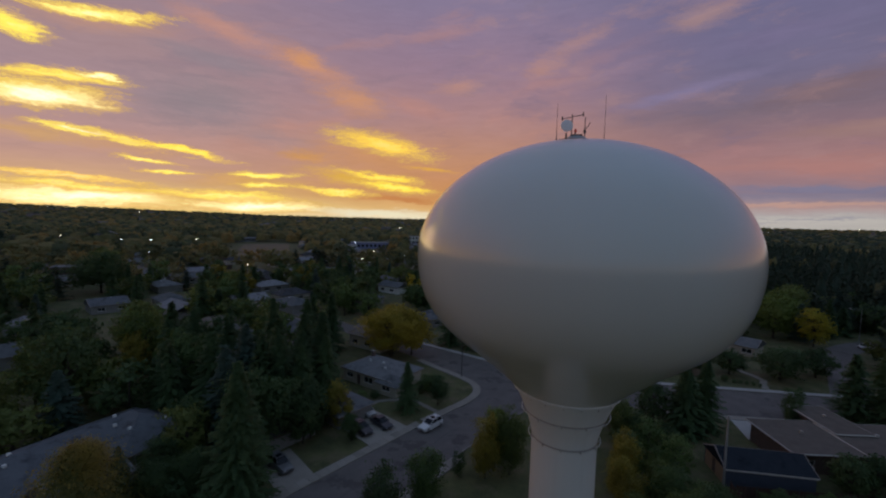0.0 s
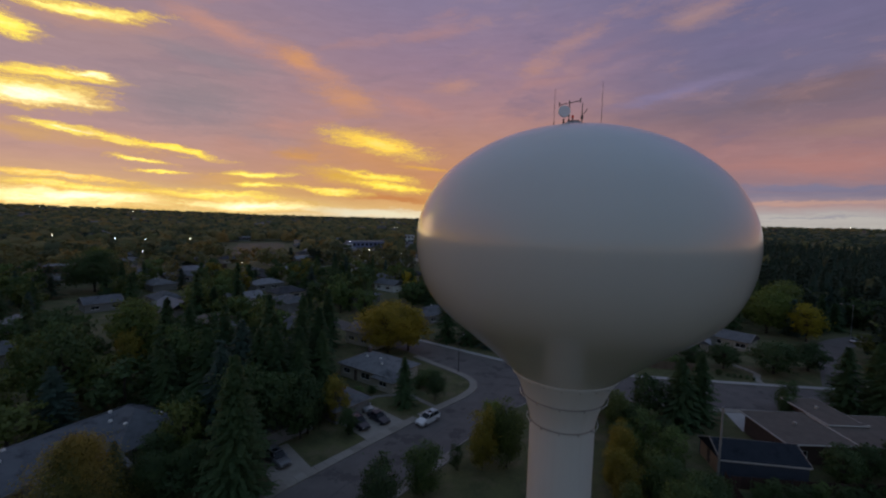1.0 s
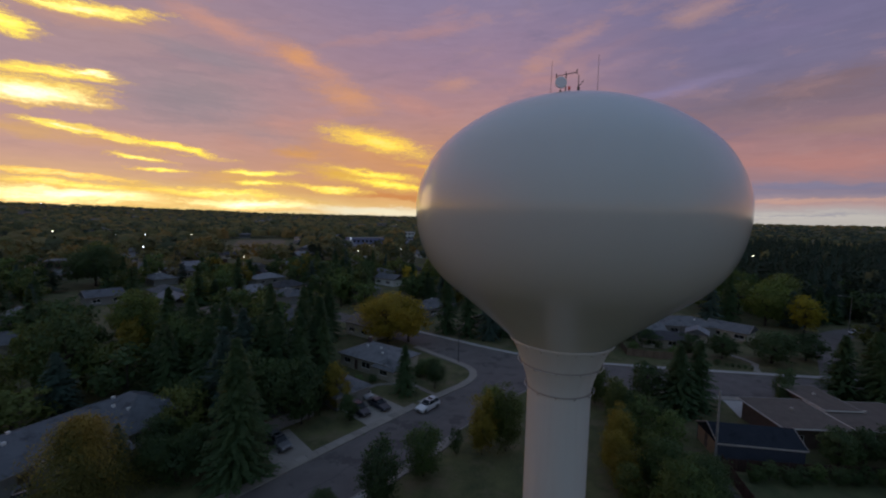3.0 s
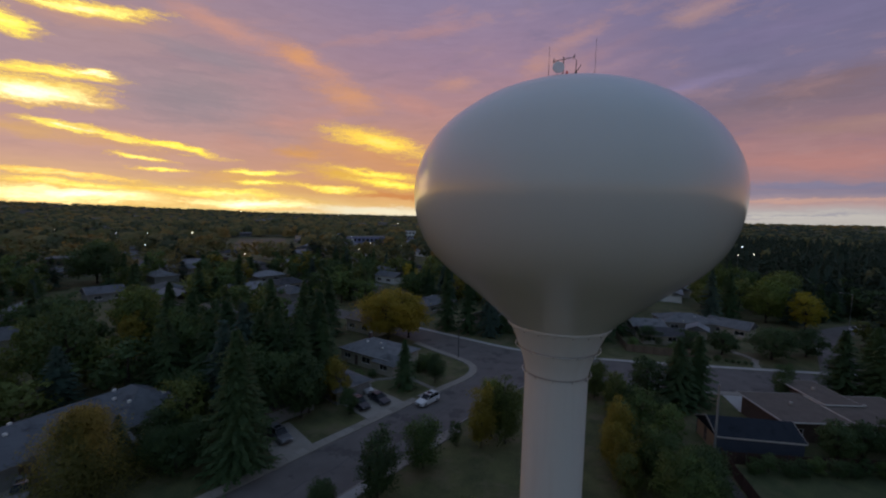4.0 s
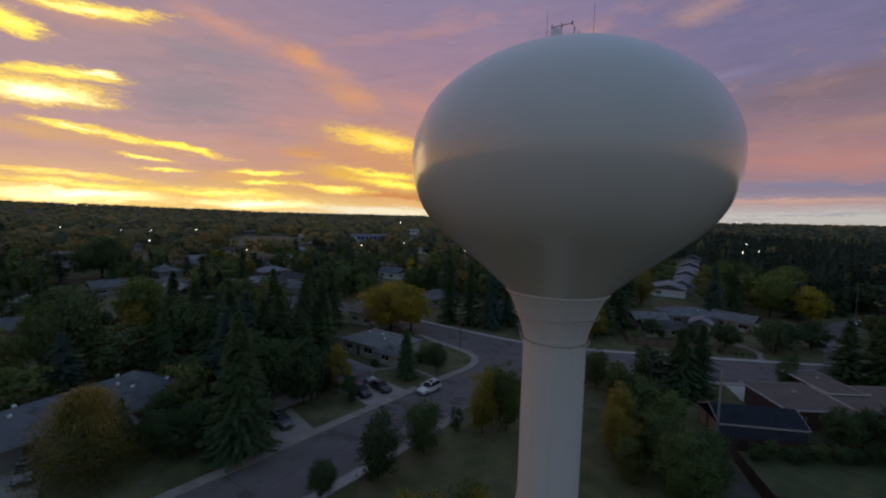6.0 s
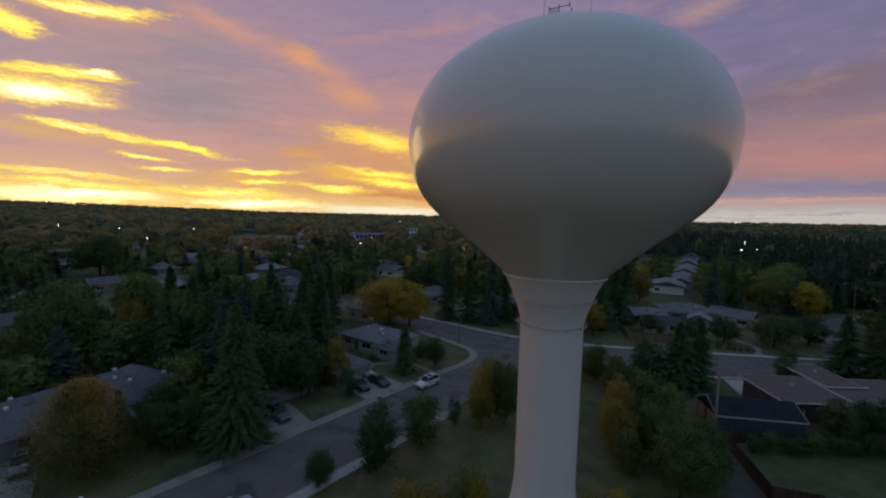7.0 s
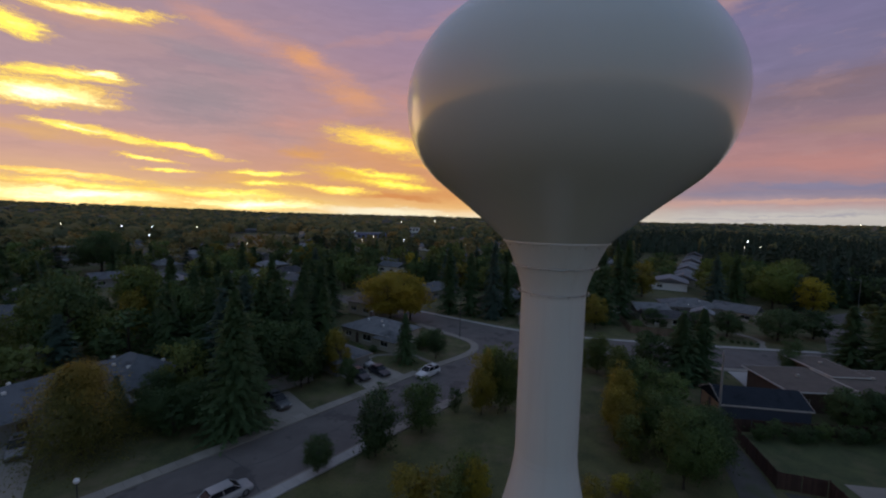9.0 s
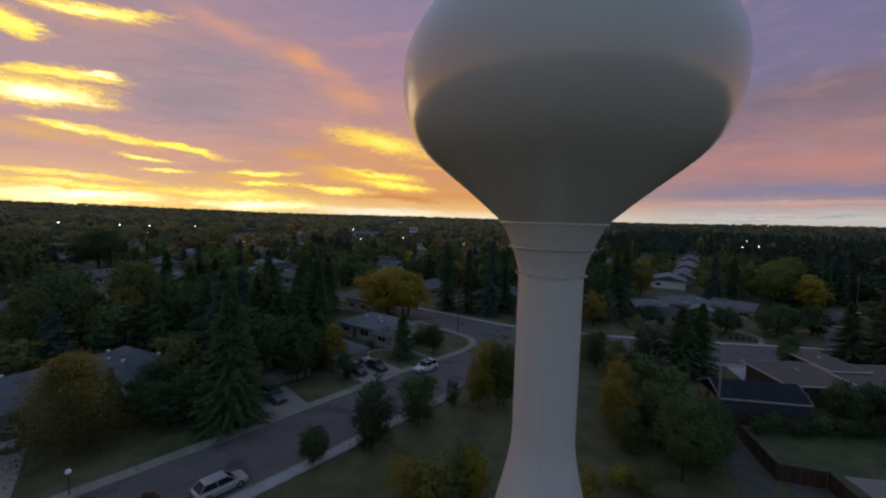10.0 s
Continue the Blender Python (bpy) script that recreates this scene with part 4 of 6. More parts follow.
def plant_mesh(kind, seed, needle_or_leaf):
    key = (kind, seed, needle_or_leaf.name)
    if key not in PLANTS:
        if kind == "spruce":
            crown = needles(spruce_crown(seed, 25, 12, 11, 0.86), needle_or_leaf)
            trunk = made("trunk", bark([], 9.6, 0.2, seed), M_BARK)
        elif kind == "spruce_fine":
            crown = needles(spruce_crown(seed, 32, 18, 30, 0.48), needle_or_leaf)
            trunk = made("trunk", bark([], 9.6, 0.2, seed), M_BARK)
        elif kind == "spruce_far":
            crown = needles(spruce_crown(seed, 17, 8, 7, 1.25), needle_or_leaf)
            trunk = made("trunk", bark([], 9.6, 0.2, seed), M_BARK)
        elif kind == "broad":
            q, cs, way = leafy_crown(seed, 62, 66, 0.235, 0.06, (1.0, 0.92), 0.45)
            crown, trunk = quads("crown", q, needle_or_leaf, None, way), made("trunk", bark(cs[:16], 7.0, 0.24, seed), M_BARK)
        elif kind == "grand":
            q, cs, way = leafy_crown(seed, 150, 110, 0.13, 0.08, (1.0, 0.95), 0.42)
            crown, trunk = quads("crown", q, needle_or_leaf, None, way), made("trunk", bark(cs[:26], 7.0, 0.2, seed), M_BARK)
        elif kind == "broad_fine":
            q, cs, way = leafy_crown(seed, 104, 128, 0.145, 0.04, (1.0, 0.92), 0.42)
            crown, trunk = quads("crown", q, needle_or_leaf, None, way), made("trunk", bark(cs[:20], 7.0, 0.2, seed), M_BARK)
        elif kind == "broad_far":
            q, cs, way = leafy_crown(seed, 34, 24, 0.40, 0.08, (1.0, 0.9), 0.45)
            crown, trunk = quads("crown", q, needle_or_leaf, None, way), made("trunk", bark(cs[:6], 7.0, 0.24, seed), M_BARK)
        elif kind == "weeping":
            q, cs = weeping_crown(seed, 400, 130)
            turned = q.mean(1)[:, 2] + 1.6 * np.sin(q.mean(1)[:, 0] * 1.3 + q.mean(1)[:, 1]) + np.random.default_rng(seed).normal(size=len(q)) * 1.1 > 6.6
            ways = dome_out(q, 3.4)
            crown, trunk = quads("crown", q[~turned], needle_or_leaf, [(q[turned], M_TURNED)], np.concatenate([ways[~turned], ways[turned]])), made("trunk", bark(cs[:24], 8.0, 0.22, seed), M_BARK)
        elif kind == "column":
            q, cs, way = leafy_crown(seed, 104, 84, 0.155, 0.02, (0.88, 0.88), 0.35, True)
            crown, trunk = quads("crown", q, needle_or_leaf, None, way), made("trunk", bark(cs[:8], 8.0, 0.16, seed), M_BARK)
        else:
            q, cs, way = leafy_crown(seed, 54, 48, 0.22, 0.0, (0.95, 0.95), 0.35, True)
            crown, trunk = quads("crown", q, needle_or_leaf, None, way), made("trunk", bark(cs[:10], 5.0, 0.14, seed), M_BARK)
        PLANTS[key] = (crown, trunk)
    return PLANTS[key]


def plant(kind, x, y, h, r, leaf, name, label, category, seed=1, group="", trunk_label=""):
    crown, trunk = plant_mesh(kind, seed, leaf)
    base = 2.6 if kind.startswith("spruce") else 4.0
    turn = (x * 37.0 + y * 17.0) % 360
    ob = thing(name, pose(x, y, land(x, y), 0, 0, turn) @ Matrix.Diagonal((r / base, r / base, h / 10.0, 1)), label, category, group)
    part("crown", crown, None, ob)
    part("trunk", trunk, None, ob)
    return ob


def spruce(x, y, h, r, seed=1, blue=False, far=False):
    label = "tall blue-green spruce with drooping boughs" if blue else "tall dark green spruce with drooping boughs"
    return plant("spruce_far" if far else "spruce_fine" if math.hypot(x, y) < 56 else "spruce", x, y, h, r, M_BLUESPRUCE if blue else M_SPRUCE, "spruce_tree", label, "tree", seed, "spruces of the neighbourhood")


TINTS = {"green": (M_LEAF, "leafy green"), "dark": (M_DARKLEAF, "dense dark green"), "olive": (M_OLIVE, "olive-green autumn"), "yellow": (M_YELLOW, "bright yellow autumn"),
         "gold": (M_GOLD, "golden autumn"), "rust": (M_RUST, "russet autumn"), "lime": (M_LIME, "leafy yellow-green"), "amber": (M_AMBER, "amber and gold autumn")}


def broad(x, y, h, r, tint="green", seed=1, far=False):
    leaf, word = TINTS[tint]
    kind = "broad_far" if far else "grand" if r > 7 else "broad_fine" if math.hypot(x, y) < 62 else "broad"
    return plant(kind, x, y, h, r, leaf, "broadleaf_tree", word + " broadleaf tree", "tree", seed, "broadleaf trees of the neighbourhood")


def shrub(x, y, h, r, tint="green", seed=1, upright=False):
    leaf, word = TINTS[tint]
    return plant("column" if upright else "shrub", x, y, h, r, leaf, "shrub", word + (" upright shrub" if upright else " bushy shrub"), "shrub", seed, "shrubs of the neighbourhood")


# street side, from the driveway to the corner
spruce(-23.9, 46.6, 17.3, 4.9, 1)
shrub(-6.4, 42.9, 7.9, 3.0, "dark", 1, True)
shrub(-1.7, 48.3, 6.9, 2.7, "green", 2, True)
shrub(2.4, 53.8, 3.9, 1.1, "dark", 1)
shrub(6.0, 53.6, 9.0, 2.3, "gold", 1, True)
shrub(9.4, 54.6, 9.4, 2.5, "olive", 2, True)
shrub(7.6, 56.0, 8.6, 2.5, "lime", 3, True)
broad(-11.7, 39.4, 4.0, 1.7, "dark", 3)
shrub(0.6, 34.0, 4.6, 2.5, "gold", 1)
shrub(3.4, 34.8, 5.6, 2.3, "lime", 2)
shrub(4.0, 33.6, 5.4, 1.5, "yellow", 3, True)
shrub(-1.8, 34.8, 4.0, 2.2, "gold", 4)
shrub(2.0, 33.0, 4.6, 1.9, "olive", 2)
shrub(11.2, 33.0, 3.9, 1.5, "olive", 3)
shrub(13.2, 32.0, 4.2, 1.5, "gold", 1)
shrub(-22.6, 31.2, 2.6, 1.2, "rust", 1)
plant("weeping", -38.0, 41.2, 10.4, 5.9, M_WEEP, "broadleaf_tree", "spreading autumn tree turning gold over green", "tree", 3, "broadleaf trees of the neighbourhood")
spruce(-38.6, 47.0, 6.4, 2.2, 2, True)
broad(-35.4, 49.6, 6.0, 2.9, "dark", 5)
broad(-33.4, 46.6, 5.2, 2.6, "dark", 6)
shrub(-30.6, 45.4, 4.0, 2.2, "dark", 2)
# the corner garden
spruce(-6.4, 72.2, 9.0, 2.9, 2)
shrub(-1.0, 75.2, 5.6, 2.2, "dark", 3, True)
shrub(-2.6, 81.0, 3.8, 2.6, "green", 2)
shrub(-4.5, 80.4, 2.4, 1.3, "green", 4)
shrub(-3.4, 82.6, 2.8, 1.3, "dark", 1)
shrub(-15.6, 76.2, 1.8, 1.3, "green", 2)
shrub(-13.0, 77.2, 1.6, 1.1, "dark", 3)
broad(-13.4, 102.0, 12.5, 8.6, "amber", 6)
broad(-8.6, 103.6, 11.4, 5.4, "amber", 2)
broad(-17.2, 66.2, 7.2, 2.8, "gold", 4)
broad(-24.6, 60.6, 10.0, 3.8, "dark", 3)
broad(-20.4, 62.0, 8.6, 3.0, "dark", 5)
# dark conifers behind the street
spruce(-22.6, 65.6, 13.4, 4.0, 3)
spruce(-27.0, 66.0, 14.9, 5.0, 4)
spruce(-32.5, 60.2, 14.4, 5.3, 1, True)
spruce(-38.5, 66.5, 14.9, 5.3, 2)
spruce(-30.0, 72.0, 15.7, 5.0, 3)
spruce(-23.0, 76.0, 16.6, 4.8, 4)
spruce(-40.5, 75.5, 14.4, 5.5, 4)
spruce(-25.6, 86.0, 13.3, 4.1, 2)
spruce(-29.0, 104.0, 15.0, 4.6, 4)
broad(-34.4, 53.4, 9.0, 3.2, "olive", 1)
broad(-30.0, 48.0, 6.0, 2.6, "dark", 2)
broad(-28.6, 58.6, 11.0, 4.4, "dark", 3)
broad(-14.0, 61.8, 4.2, 1.6, "dark", 4)
broad(-62.0, 66.0, 16.0, 5.4, "dark", 5)
broad(-47.0, 73.0, 13.5, 5.0, "green", 5)
broad(-44.0, 79.0, 11.0, 3.4, "olive", 2)
broad(-66.0, 56.0, 11.0, 4.4, "olive", 3)
spruce(-58.0, 60.0, 10.2, 4.1, 2, True)
spruce(-52.0, 84.0, 14.4, 5.0, 1)
broad(-72.0, 70.0, 11.6, 3.8, "olive", 2)
# beyond the avenue
spruce(1.2, 112.6, 17.5, 4.2, 1)
spruce(6.9, 109.7, 17.0, 4.0, 2)
spruce(12.6, 107.2, 19.0, 4.0, 3, True)
spruce(17.0, 112.0, 15.0, 3.8, 4)
broad(24.0, 112.0, 11.0, 4.4, "dark", 2)
broad(31.0, 104.0, 8.0, 3.6, "olive", 4)
broad(37.0, 100.0, 8.5, 3.4, "gold", 5)
# tower lot and the yards on its right
shrub(22.4, 46.6, 6.2, 2.2, "gold", 1, True)
shrub(23.6, 51.6, 8.6, 2.1, "gold", 2, True)
shrub(28.4, 64.0, 7.0, 2.5, "olive", 1, True)
shrub(22.0, 48.8, 6.4, 2.2, "gold", 3, True)
broad(26.4, 46.0, 7.0, 2.8, "green", 1)
broad(25.2, 39.2, 8.2, 3.0, "green", 3)
broad(28.2, 41.4, 7.4, 2.9, "dark", 4)
shrub(28.2, 52.0, 5.0, 2.2, "olive", 2)
shrub(30.6, 57.0, 3.6, 2.0, "green", 3)
shrub(20.0, 36.6, 3.2, 1.6, "olive", 4)
broad(30.2, 63.0, 5.6, 2.6, "dark", 5)
spruce(40.2, 67.6, 11.6, 4.3, 1)
spruce(44.6, 69.6, 12.0, 4.0, 2)
spruce(42.4, 71.6, 10.4, 3.6, 4)
broad(36.6, 70.6, 7.4, 3.2, "dark", 3)
shrub(60.6, 70.4, 4.6, 2.0, "dark", 3, True)
spruce(75.0, 75.4, 12.0, 4.4, 2)
spruce(80.0, 66.0, 13.0, 3.6, 1)
spruce(66.0, 52.5, 9.0, 3.0, 3)
broad(59.0, 48.6, 6.6, 3.0, "dark", 2)
broad(52.8, 52.0, 5.6, 2.4, "dark", 3)
for k in range(11):
    shrub(40.0 + 2.0 * k, 49.2 + 0.45 * math.sin(k * 2.1), 2.3 + 0.4 * math.sin(k * 1.7), 1.25, "dark" if k % 4 else "green", 1 + k % 4)
broad(60.0, 98.0, 5.6, 3.2, "dark", 1)
broad(67.0, 97.0, 6.0, 3.6, "dark", 2)
broad(77.0, 94.6, 7.2, 5.4, "dark", 3)
broad(87.0, 97.0, 6.6, 4.6, "dark", 4)
shrub(56.0, 97.5, 3.0, 2.0, "green", 1)
shrub(63.0, 92.5, 1.4, 0.9, "green", 2)
for k in range(5):
    shrub(64.6 + 1.1 * k, 91.6 - 0.45 * k, 0.9, 0.5, "dark", 1 + k % 4)
broad(103.0, 131.0, 13.0, 6.6, "lime", 6)
broad(113.0, 141.0, 14.0, 6.6, "lime", 2)
broad(124.0, 150.0, 14.0, 6.6, "olive", 3)
broad(108.0, 160.0, 15.0, 7.2, "lime", 1)
broad(98.0, 154.0, 13.0, 6.0, "lime", 4)
spruce(84.0, 129.0, 16.5, 4.4, 3, True)
spruce(93.0, 134.0, 15.5, 4.6, 1)
broad(-86.0, 91.0, 11.5, 6.0, "dark", 2)
broad(-143.0, 168.0, 16.5, 11.0, "dark", 3)
broad(-172.0, 205.0, 15.0, 9.0, "olive", 2)
broad(-74.0, 97.0, 12.5, 5.6, "olive", 4)
broad(-70.6, 91.0, 9.0, 2.8, "gold", 3)
shrub(63.6, 74.4, 6.0, 2.3, "dark", 1, True)
shrub(15.4, 36.4, 2.6, 1.4, "gold", 3)
shrub(18.4, 37.8, 2.2, 1.3, "yellow", 2)
shrub(30.6, 60.0, 6.4, 2.6, "green", 2)
shrub(32.6, 55.6, 6.6, 2.6, "green", 1)
shrub(22.0, 44.0, 5.0, 1.9, "olive", 4)
broad(30.4, 43.6, 6.4, 2.8, "dark", 2)
broad(108.2, 122.4, 11.0, 4.6, "yellow", 3)
spruce(61.8, 141.7, 20.0, 5.4, 2)
spruce(56.0, 136.0, 17.0, 4.4, 3)
broad(69.0, 146.0, 13.0, 5.0, "gold", 1)
broad(-21.0, 60.4, 7.5, 2.8, "dark", 5)
broad(-25.0, 58.8, 8.5, 3.0, "dark", 6)
spruce(-34.0, 80.0, 18.0, 4.0, 2)
spruce(-44.0, 64.5, 13.0, 3.6, 3)
broad(-36.0, 56.4, 8.0, 3.2, "dark", 4)
broad(-62.0, 82.0, 14.4, 5.4, "lime", 6)
broad(-60.5, 78.6, 11.0, 3.0, "gold", 2)
spruce(-52.0, 76.0, 17.2, 4.6, 3)
broad(54.6, 53.6, 4.6, 2.3, "dark", 1)
broad(58.2, 54.0, 5.0, 2.4, "dark", 5)
broad(63.0, 54.2, 5.2, 2.6, "dark", 6)
broad(52.6, 104.8, 4.6, 2.4, "dark", 3)
shrub(47.6, 101.0, 2.6, 1.6, "green", 2)
shrub(55.2, 104.0, 3.4, 1.8, "dark", 1, True)
spruce(-24.6, 70.4, 14.4, 4.8, 2)
spruce(-21.6, 72.0, 13.2, 4.3, 3)
spruce(-29.4, 65.2, 15.0, 5.0, 1)
spruce(-34.6, 70.2, 15.3, 5.0, 4, True)
spruce(-27.6, 79.4, 15.3, 4.8, 1)
spruce(-47.0, 68.0, 12.8, 4.8, 2)
spruce(-37.0, 86.0, 14.9, 4.8, 3)
spruce(-31.4, 92.0, 15.7, 4.8, 1)
spruce(-26.4, 54.4, 10.6, 4.3, 3)
shrub(25.4, 54.4, 6.2, 2.6, "green", 1)
shrub(28.8, 48.8, 5.8, 2.6, "dark", 2)
shrub(30.8, 45.8, 5.2, 2.2, "green", 4)
shrub(26.6, 57.4, 5.4, 2.4, "dark", 4)

for tx, ty, th, tr, tt in ((100, 190, 7.0, 4.0, "green"), (108, 205, 7.5, 4.4, "olive"), (116, 220, 7.0, 4.0, "green"), (124, 236, 8.0, 4.6, "olive"), (133, 252, 8.0, 4.6, "dark"), (93, 182, 6.0, 3.4, "green"),
                           (118, 232, 7.5, 4.4, "dark"), (106, 214, 7.0, 4.2, "olive"), (126, 250, 9.0, 5.0, "green"), (110, 226, 8.0, 4.6, "olive")):
    broad(tx, ty, th, tr, tt, 1 + tx % 5, far=True)
shrub(27.4, 70.6, 7.0, 2.6, "olive", 2, True)
shrub(24.8, 72.0, 6.0, 2.4, "lime", 3)
shrub(30.6, 70.0, 5.4, 2.6, "olive", 1)
shrub(34.0, 60.6, 5.0, 2.4, "dark", 2)
spruce(82.4, 76.8, 12.5, 5.0, 4)
spruce(78.4, 71.6, 10.0, 4.2, 3)
broad(49.0, 78.0, 4.4, 2.4, "dark", 2)
broad(-20.4, 66.2, 7.2, 3.0, "dark", 1)
broad(-23.4, 63.4, 7.6, 3.0, "dark", 2)



# ---- houses ----
def wall_panel(width, height, openings, thick=0.2):
    """One solid wall in the xz plane from x = 0, its outer face at y = 0, with real openings (x0, z0, x1, z1)."""
    xs = sorted({0.0, width, *[o[0] for o in openings], *[o[2] for o in openings]})
    zs = sorted({0.0, height, *[o[1] for o in openings], *[o[3] for o in openings]})
    nx, nz = len(xs), len(zs)

    def solid(i, k):
        if not (0 <= i < nx - 1 and 0 <= k < nz - 1):
            return False
        mx, mz = (xs[i] + xs[i + 1]) / 2, (zs[k] + zs[k + 1]) / 2
        return not any(o[0] < mx < o[2] and o[1] < mz < o[3] for o in openings)

    v = [(x, y, z) for y in (0.0, thick) for z in zs for x in xs]
    back = nx * nz
    f = []
    for i in range(nx - 1):
        for k in range(nz - 1):
            if not solid(i, k):
                continue
            a, b, c, d = k * nx + i, k * nx + i + 1, (k + 1) * nx + i + 1, (k + 1) * nx + i
            f += [(a, b, c, d), (d + back, c + back, b + back, a + back)]
            for (p, q), beside in (((a, b), (i, k - 1)), ((b, c), (i + 1, k)), ((c, d), (i, k + 1)), ((d, a), (i - 1, k))):
                if not solid(*beside):
                    f.append((q, p, p + back, q + back))
    used = sorted({i for face in f for i in face})
    at = {i: n for n, i in enumerate(used)}
    return [v[i] for i in used], [tuple(at[i] for i in face) for face in f]


def window(parent, m, x0, z0, x1, z1, lean=False):
    """A window in an opening: frame with a bar, pane and sill; lean: for far houses, frame and pane alone."""
    w, h = x1 - x0, z1 - z0
    f = 0.07
    at = m @ Matrix.Translation((x0, 0.03, z0))
    win = part("window", moved(wall_panel(w, h, [(f, f, w / 2 - 0.03, h - f), (w / 2 + 0.03, f, w - f, h - f)], 0.1), at), M_WHITE, parent, "white-framed window")
    part("pane", moved(box(f, 0.045, f, w - f, 0.065, h - f), at), M_GLASS, win)
    if not lean:
        part("sill", moved(box(-0.06, -0.09, -0.05, w + 0.06, -0.01, 0.0), at), M_WHITE, win)


def roof_shape(w, d, z, rise, over, style, thick=0.14):
    """A hip or gable roof with eaves and thickness, centred, its ridge along x."""
    X, Y = w / 2 + over, d / 2 + over
    zl = z - rise * over / (d / 2)
    top = z + rise
    run = Y if style == "hip" else 0.0
    v = [(-X, -Y, zl), (X, -Y, zl), (X, Y, zl), (-X, Y, zl), (-X + run, 0, top), (X - run, 0, top)]
    v += [(a, b, c - thick) for a, b, c in v]
    f = [(0, 1, 5, 4), (1, 2, 5), (2, 3, 4, 5), (3, 0, 4), (6, 10, 11, 7), (7, 11, 8), (8, 11, 10, 9), (9, 10, 6), (0, 6, 7, 1), (1, 7, 8, 2), (2, 8, 9, 3), (3, 9, 6, 0)]
    return v, f


def house(x, y, turn, w, d, h, rise, style, walls, roof_mat, label, name="house", fascia=M_FASCIADARK, openings=None, over=0.5, chimney=None, vents=(), gable_mat=None, category="house", lean=False, barge=None):
    """A house, its front along local -y; openings: {side: [(x0, z0, x1, z1, kind)]} with sides f, b, l, r."""
    ob = thing(name, pose(x, y, land(x, y), 0, 0, turn), label, category, "houses of the neighbourhood")
    openings = openings or {}
    sides = {"f": (w, pose(-w / 2, -d / 2, 0)), "b": (w, pose(w / 2, d / 2, 0, 0, 0, 180)), "r": (d - 0.4, pose(w / 2, -d / 2 + 0.2, 0, 0, 0, 90)), "l": (d - 0.4, pose(-w / 2, d / 2 - 0.2, 0, 0, 0, -90))}
    for side, (width, m) in sides.items():
        holes = [o for o in openings.get(side, ())]
        shape = wall_panel(width, h, [o[:4] for o in holes])
        mat = gable_mat if gable_mat and side in "lr" else walls
        if style == "gable" and side in "lr":
            t = 0.2
            tri = ([(-0.2, 0, h), (width + 0.2, 0, h), (width / 2, 0, h + rise - 0.16), (-0.2, t, h), (width + 0.2, t, h), (width / 2, t, h + rise - 0.16)], [(0, 1, 2), (5, 4, 3), (0, 3, 4, 1), (1, 4, 5, 2), (2, 5, 3, 0)])
            part("gable", moved(tri, m), mat, ob)
        wall = part("wall", moved(shape, m), mat, ob)
        for x0, z0, x1, z1, kind in holes:
            if kind == "window":
                window(wall, m, x0, z0, x1, z1, lean)
            elif kind == "garage":
                shapes = [box(x0, 0.06 + 0.01 * (k % 2), z0 + k * (z1 - z0) / 4, x1, 0.11, z0 + (k + 0.96) * (z1 - z0) / 4) for k in range(4)]
                part("garage_door", moved(join(*shapes), m), M_FASCIADARK, wall, "grey panelled garage door")
            else:
                door = part("door", moved(join(box(x0, 0.05, z0, x1, 0.1, z1), box(x0 + 0.15, 0.035, z0 + 1.1, x1 - 0.15, 0.05, z1 - 0.2), box(x0 + 0.15, 0.035, z0 + 0.2, x1 - 0.15, 0.05, z0 + 0.9)), m), M_BRICK, wall, "brown panelled door")
                part("knob", moved(box(x1 - 0.16, 0.0, z0 + 0.95, x1 - 0.08, 0.05, z0 + 1.05), m), M_STEEL, door)
    roof = part("roof", roof_shape(w, d, h + 0.12, rise, over, style), roof_mat, ob)
    X, Y, zl = w / 2 + over, d / 2 + over, h + 0.12 - rise * over / (d / 2)
    if lean:
        return ob
    part("fascia", box(-X, -Y - 0.03, zl - 0.2, X, -Y, zl + 0.02), fascia, roof, "eaves board")
    part("fascia", box(-X, Y, zl - 0.2, X, Y + 0.03, zl + 0.02), fascia, roof, "eaves board")
    for s in (-1, 1):
        if style == "hip":
            part("fascia", box(s * X - 0.015, -Y, zl - 0.2, s * X + 0.03 * s, Y, zl + 0.02), fascia, roof, "eaves board")
        else:
            top = h + 0.12 + rise
            for q in (-1, 1):
                part("barge_board", tube([(s * (X + 0.02), q * Y, zl - 0.04), (s * (X + 0.02), 0, top - 0.02)], 0.09, 4), barge or fascia, roof, "weathered barge board" if barge else "pale barge board")
    if chimney:
        cx, cy = chimney
        ch = part("chimney", box(cx - 0.35, cy - 0.3, h, cx + 0.35, cy + 0.3, h + rise + 0.7), M_BRICK, roof, "brick chimney")
        part("cap", box(cx - 0.42, cy - 0.37, h + rise + 0.7, cx + 0.42, cy + 0.37, h + rise + 0.8), M_CONCRETE, ch)
    for vx, vy in vents:
        vz = h + 0.12 + rise * (1 - abs(vy) / (d / 2))
        part("roof_vent", box(vx - 0.2, vy - 0.2, vz - 0.05, vx + 0.2, vy + 0.2, vz + 0.3), M_WHITE, roof, "white roof vent", bevel=0.03)
    return ob


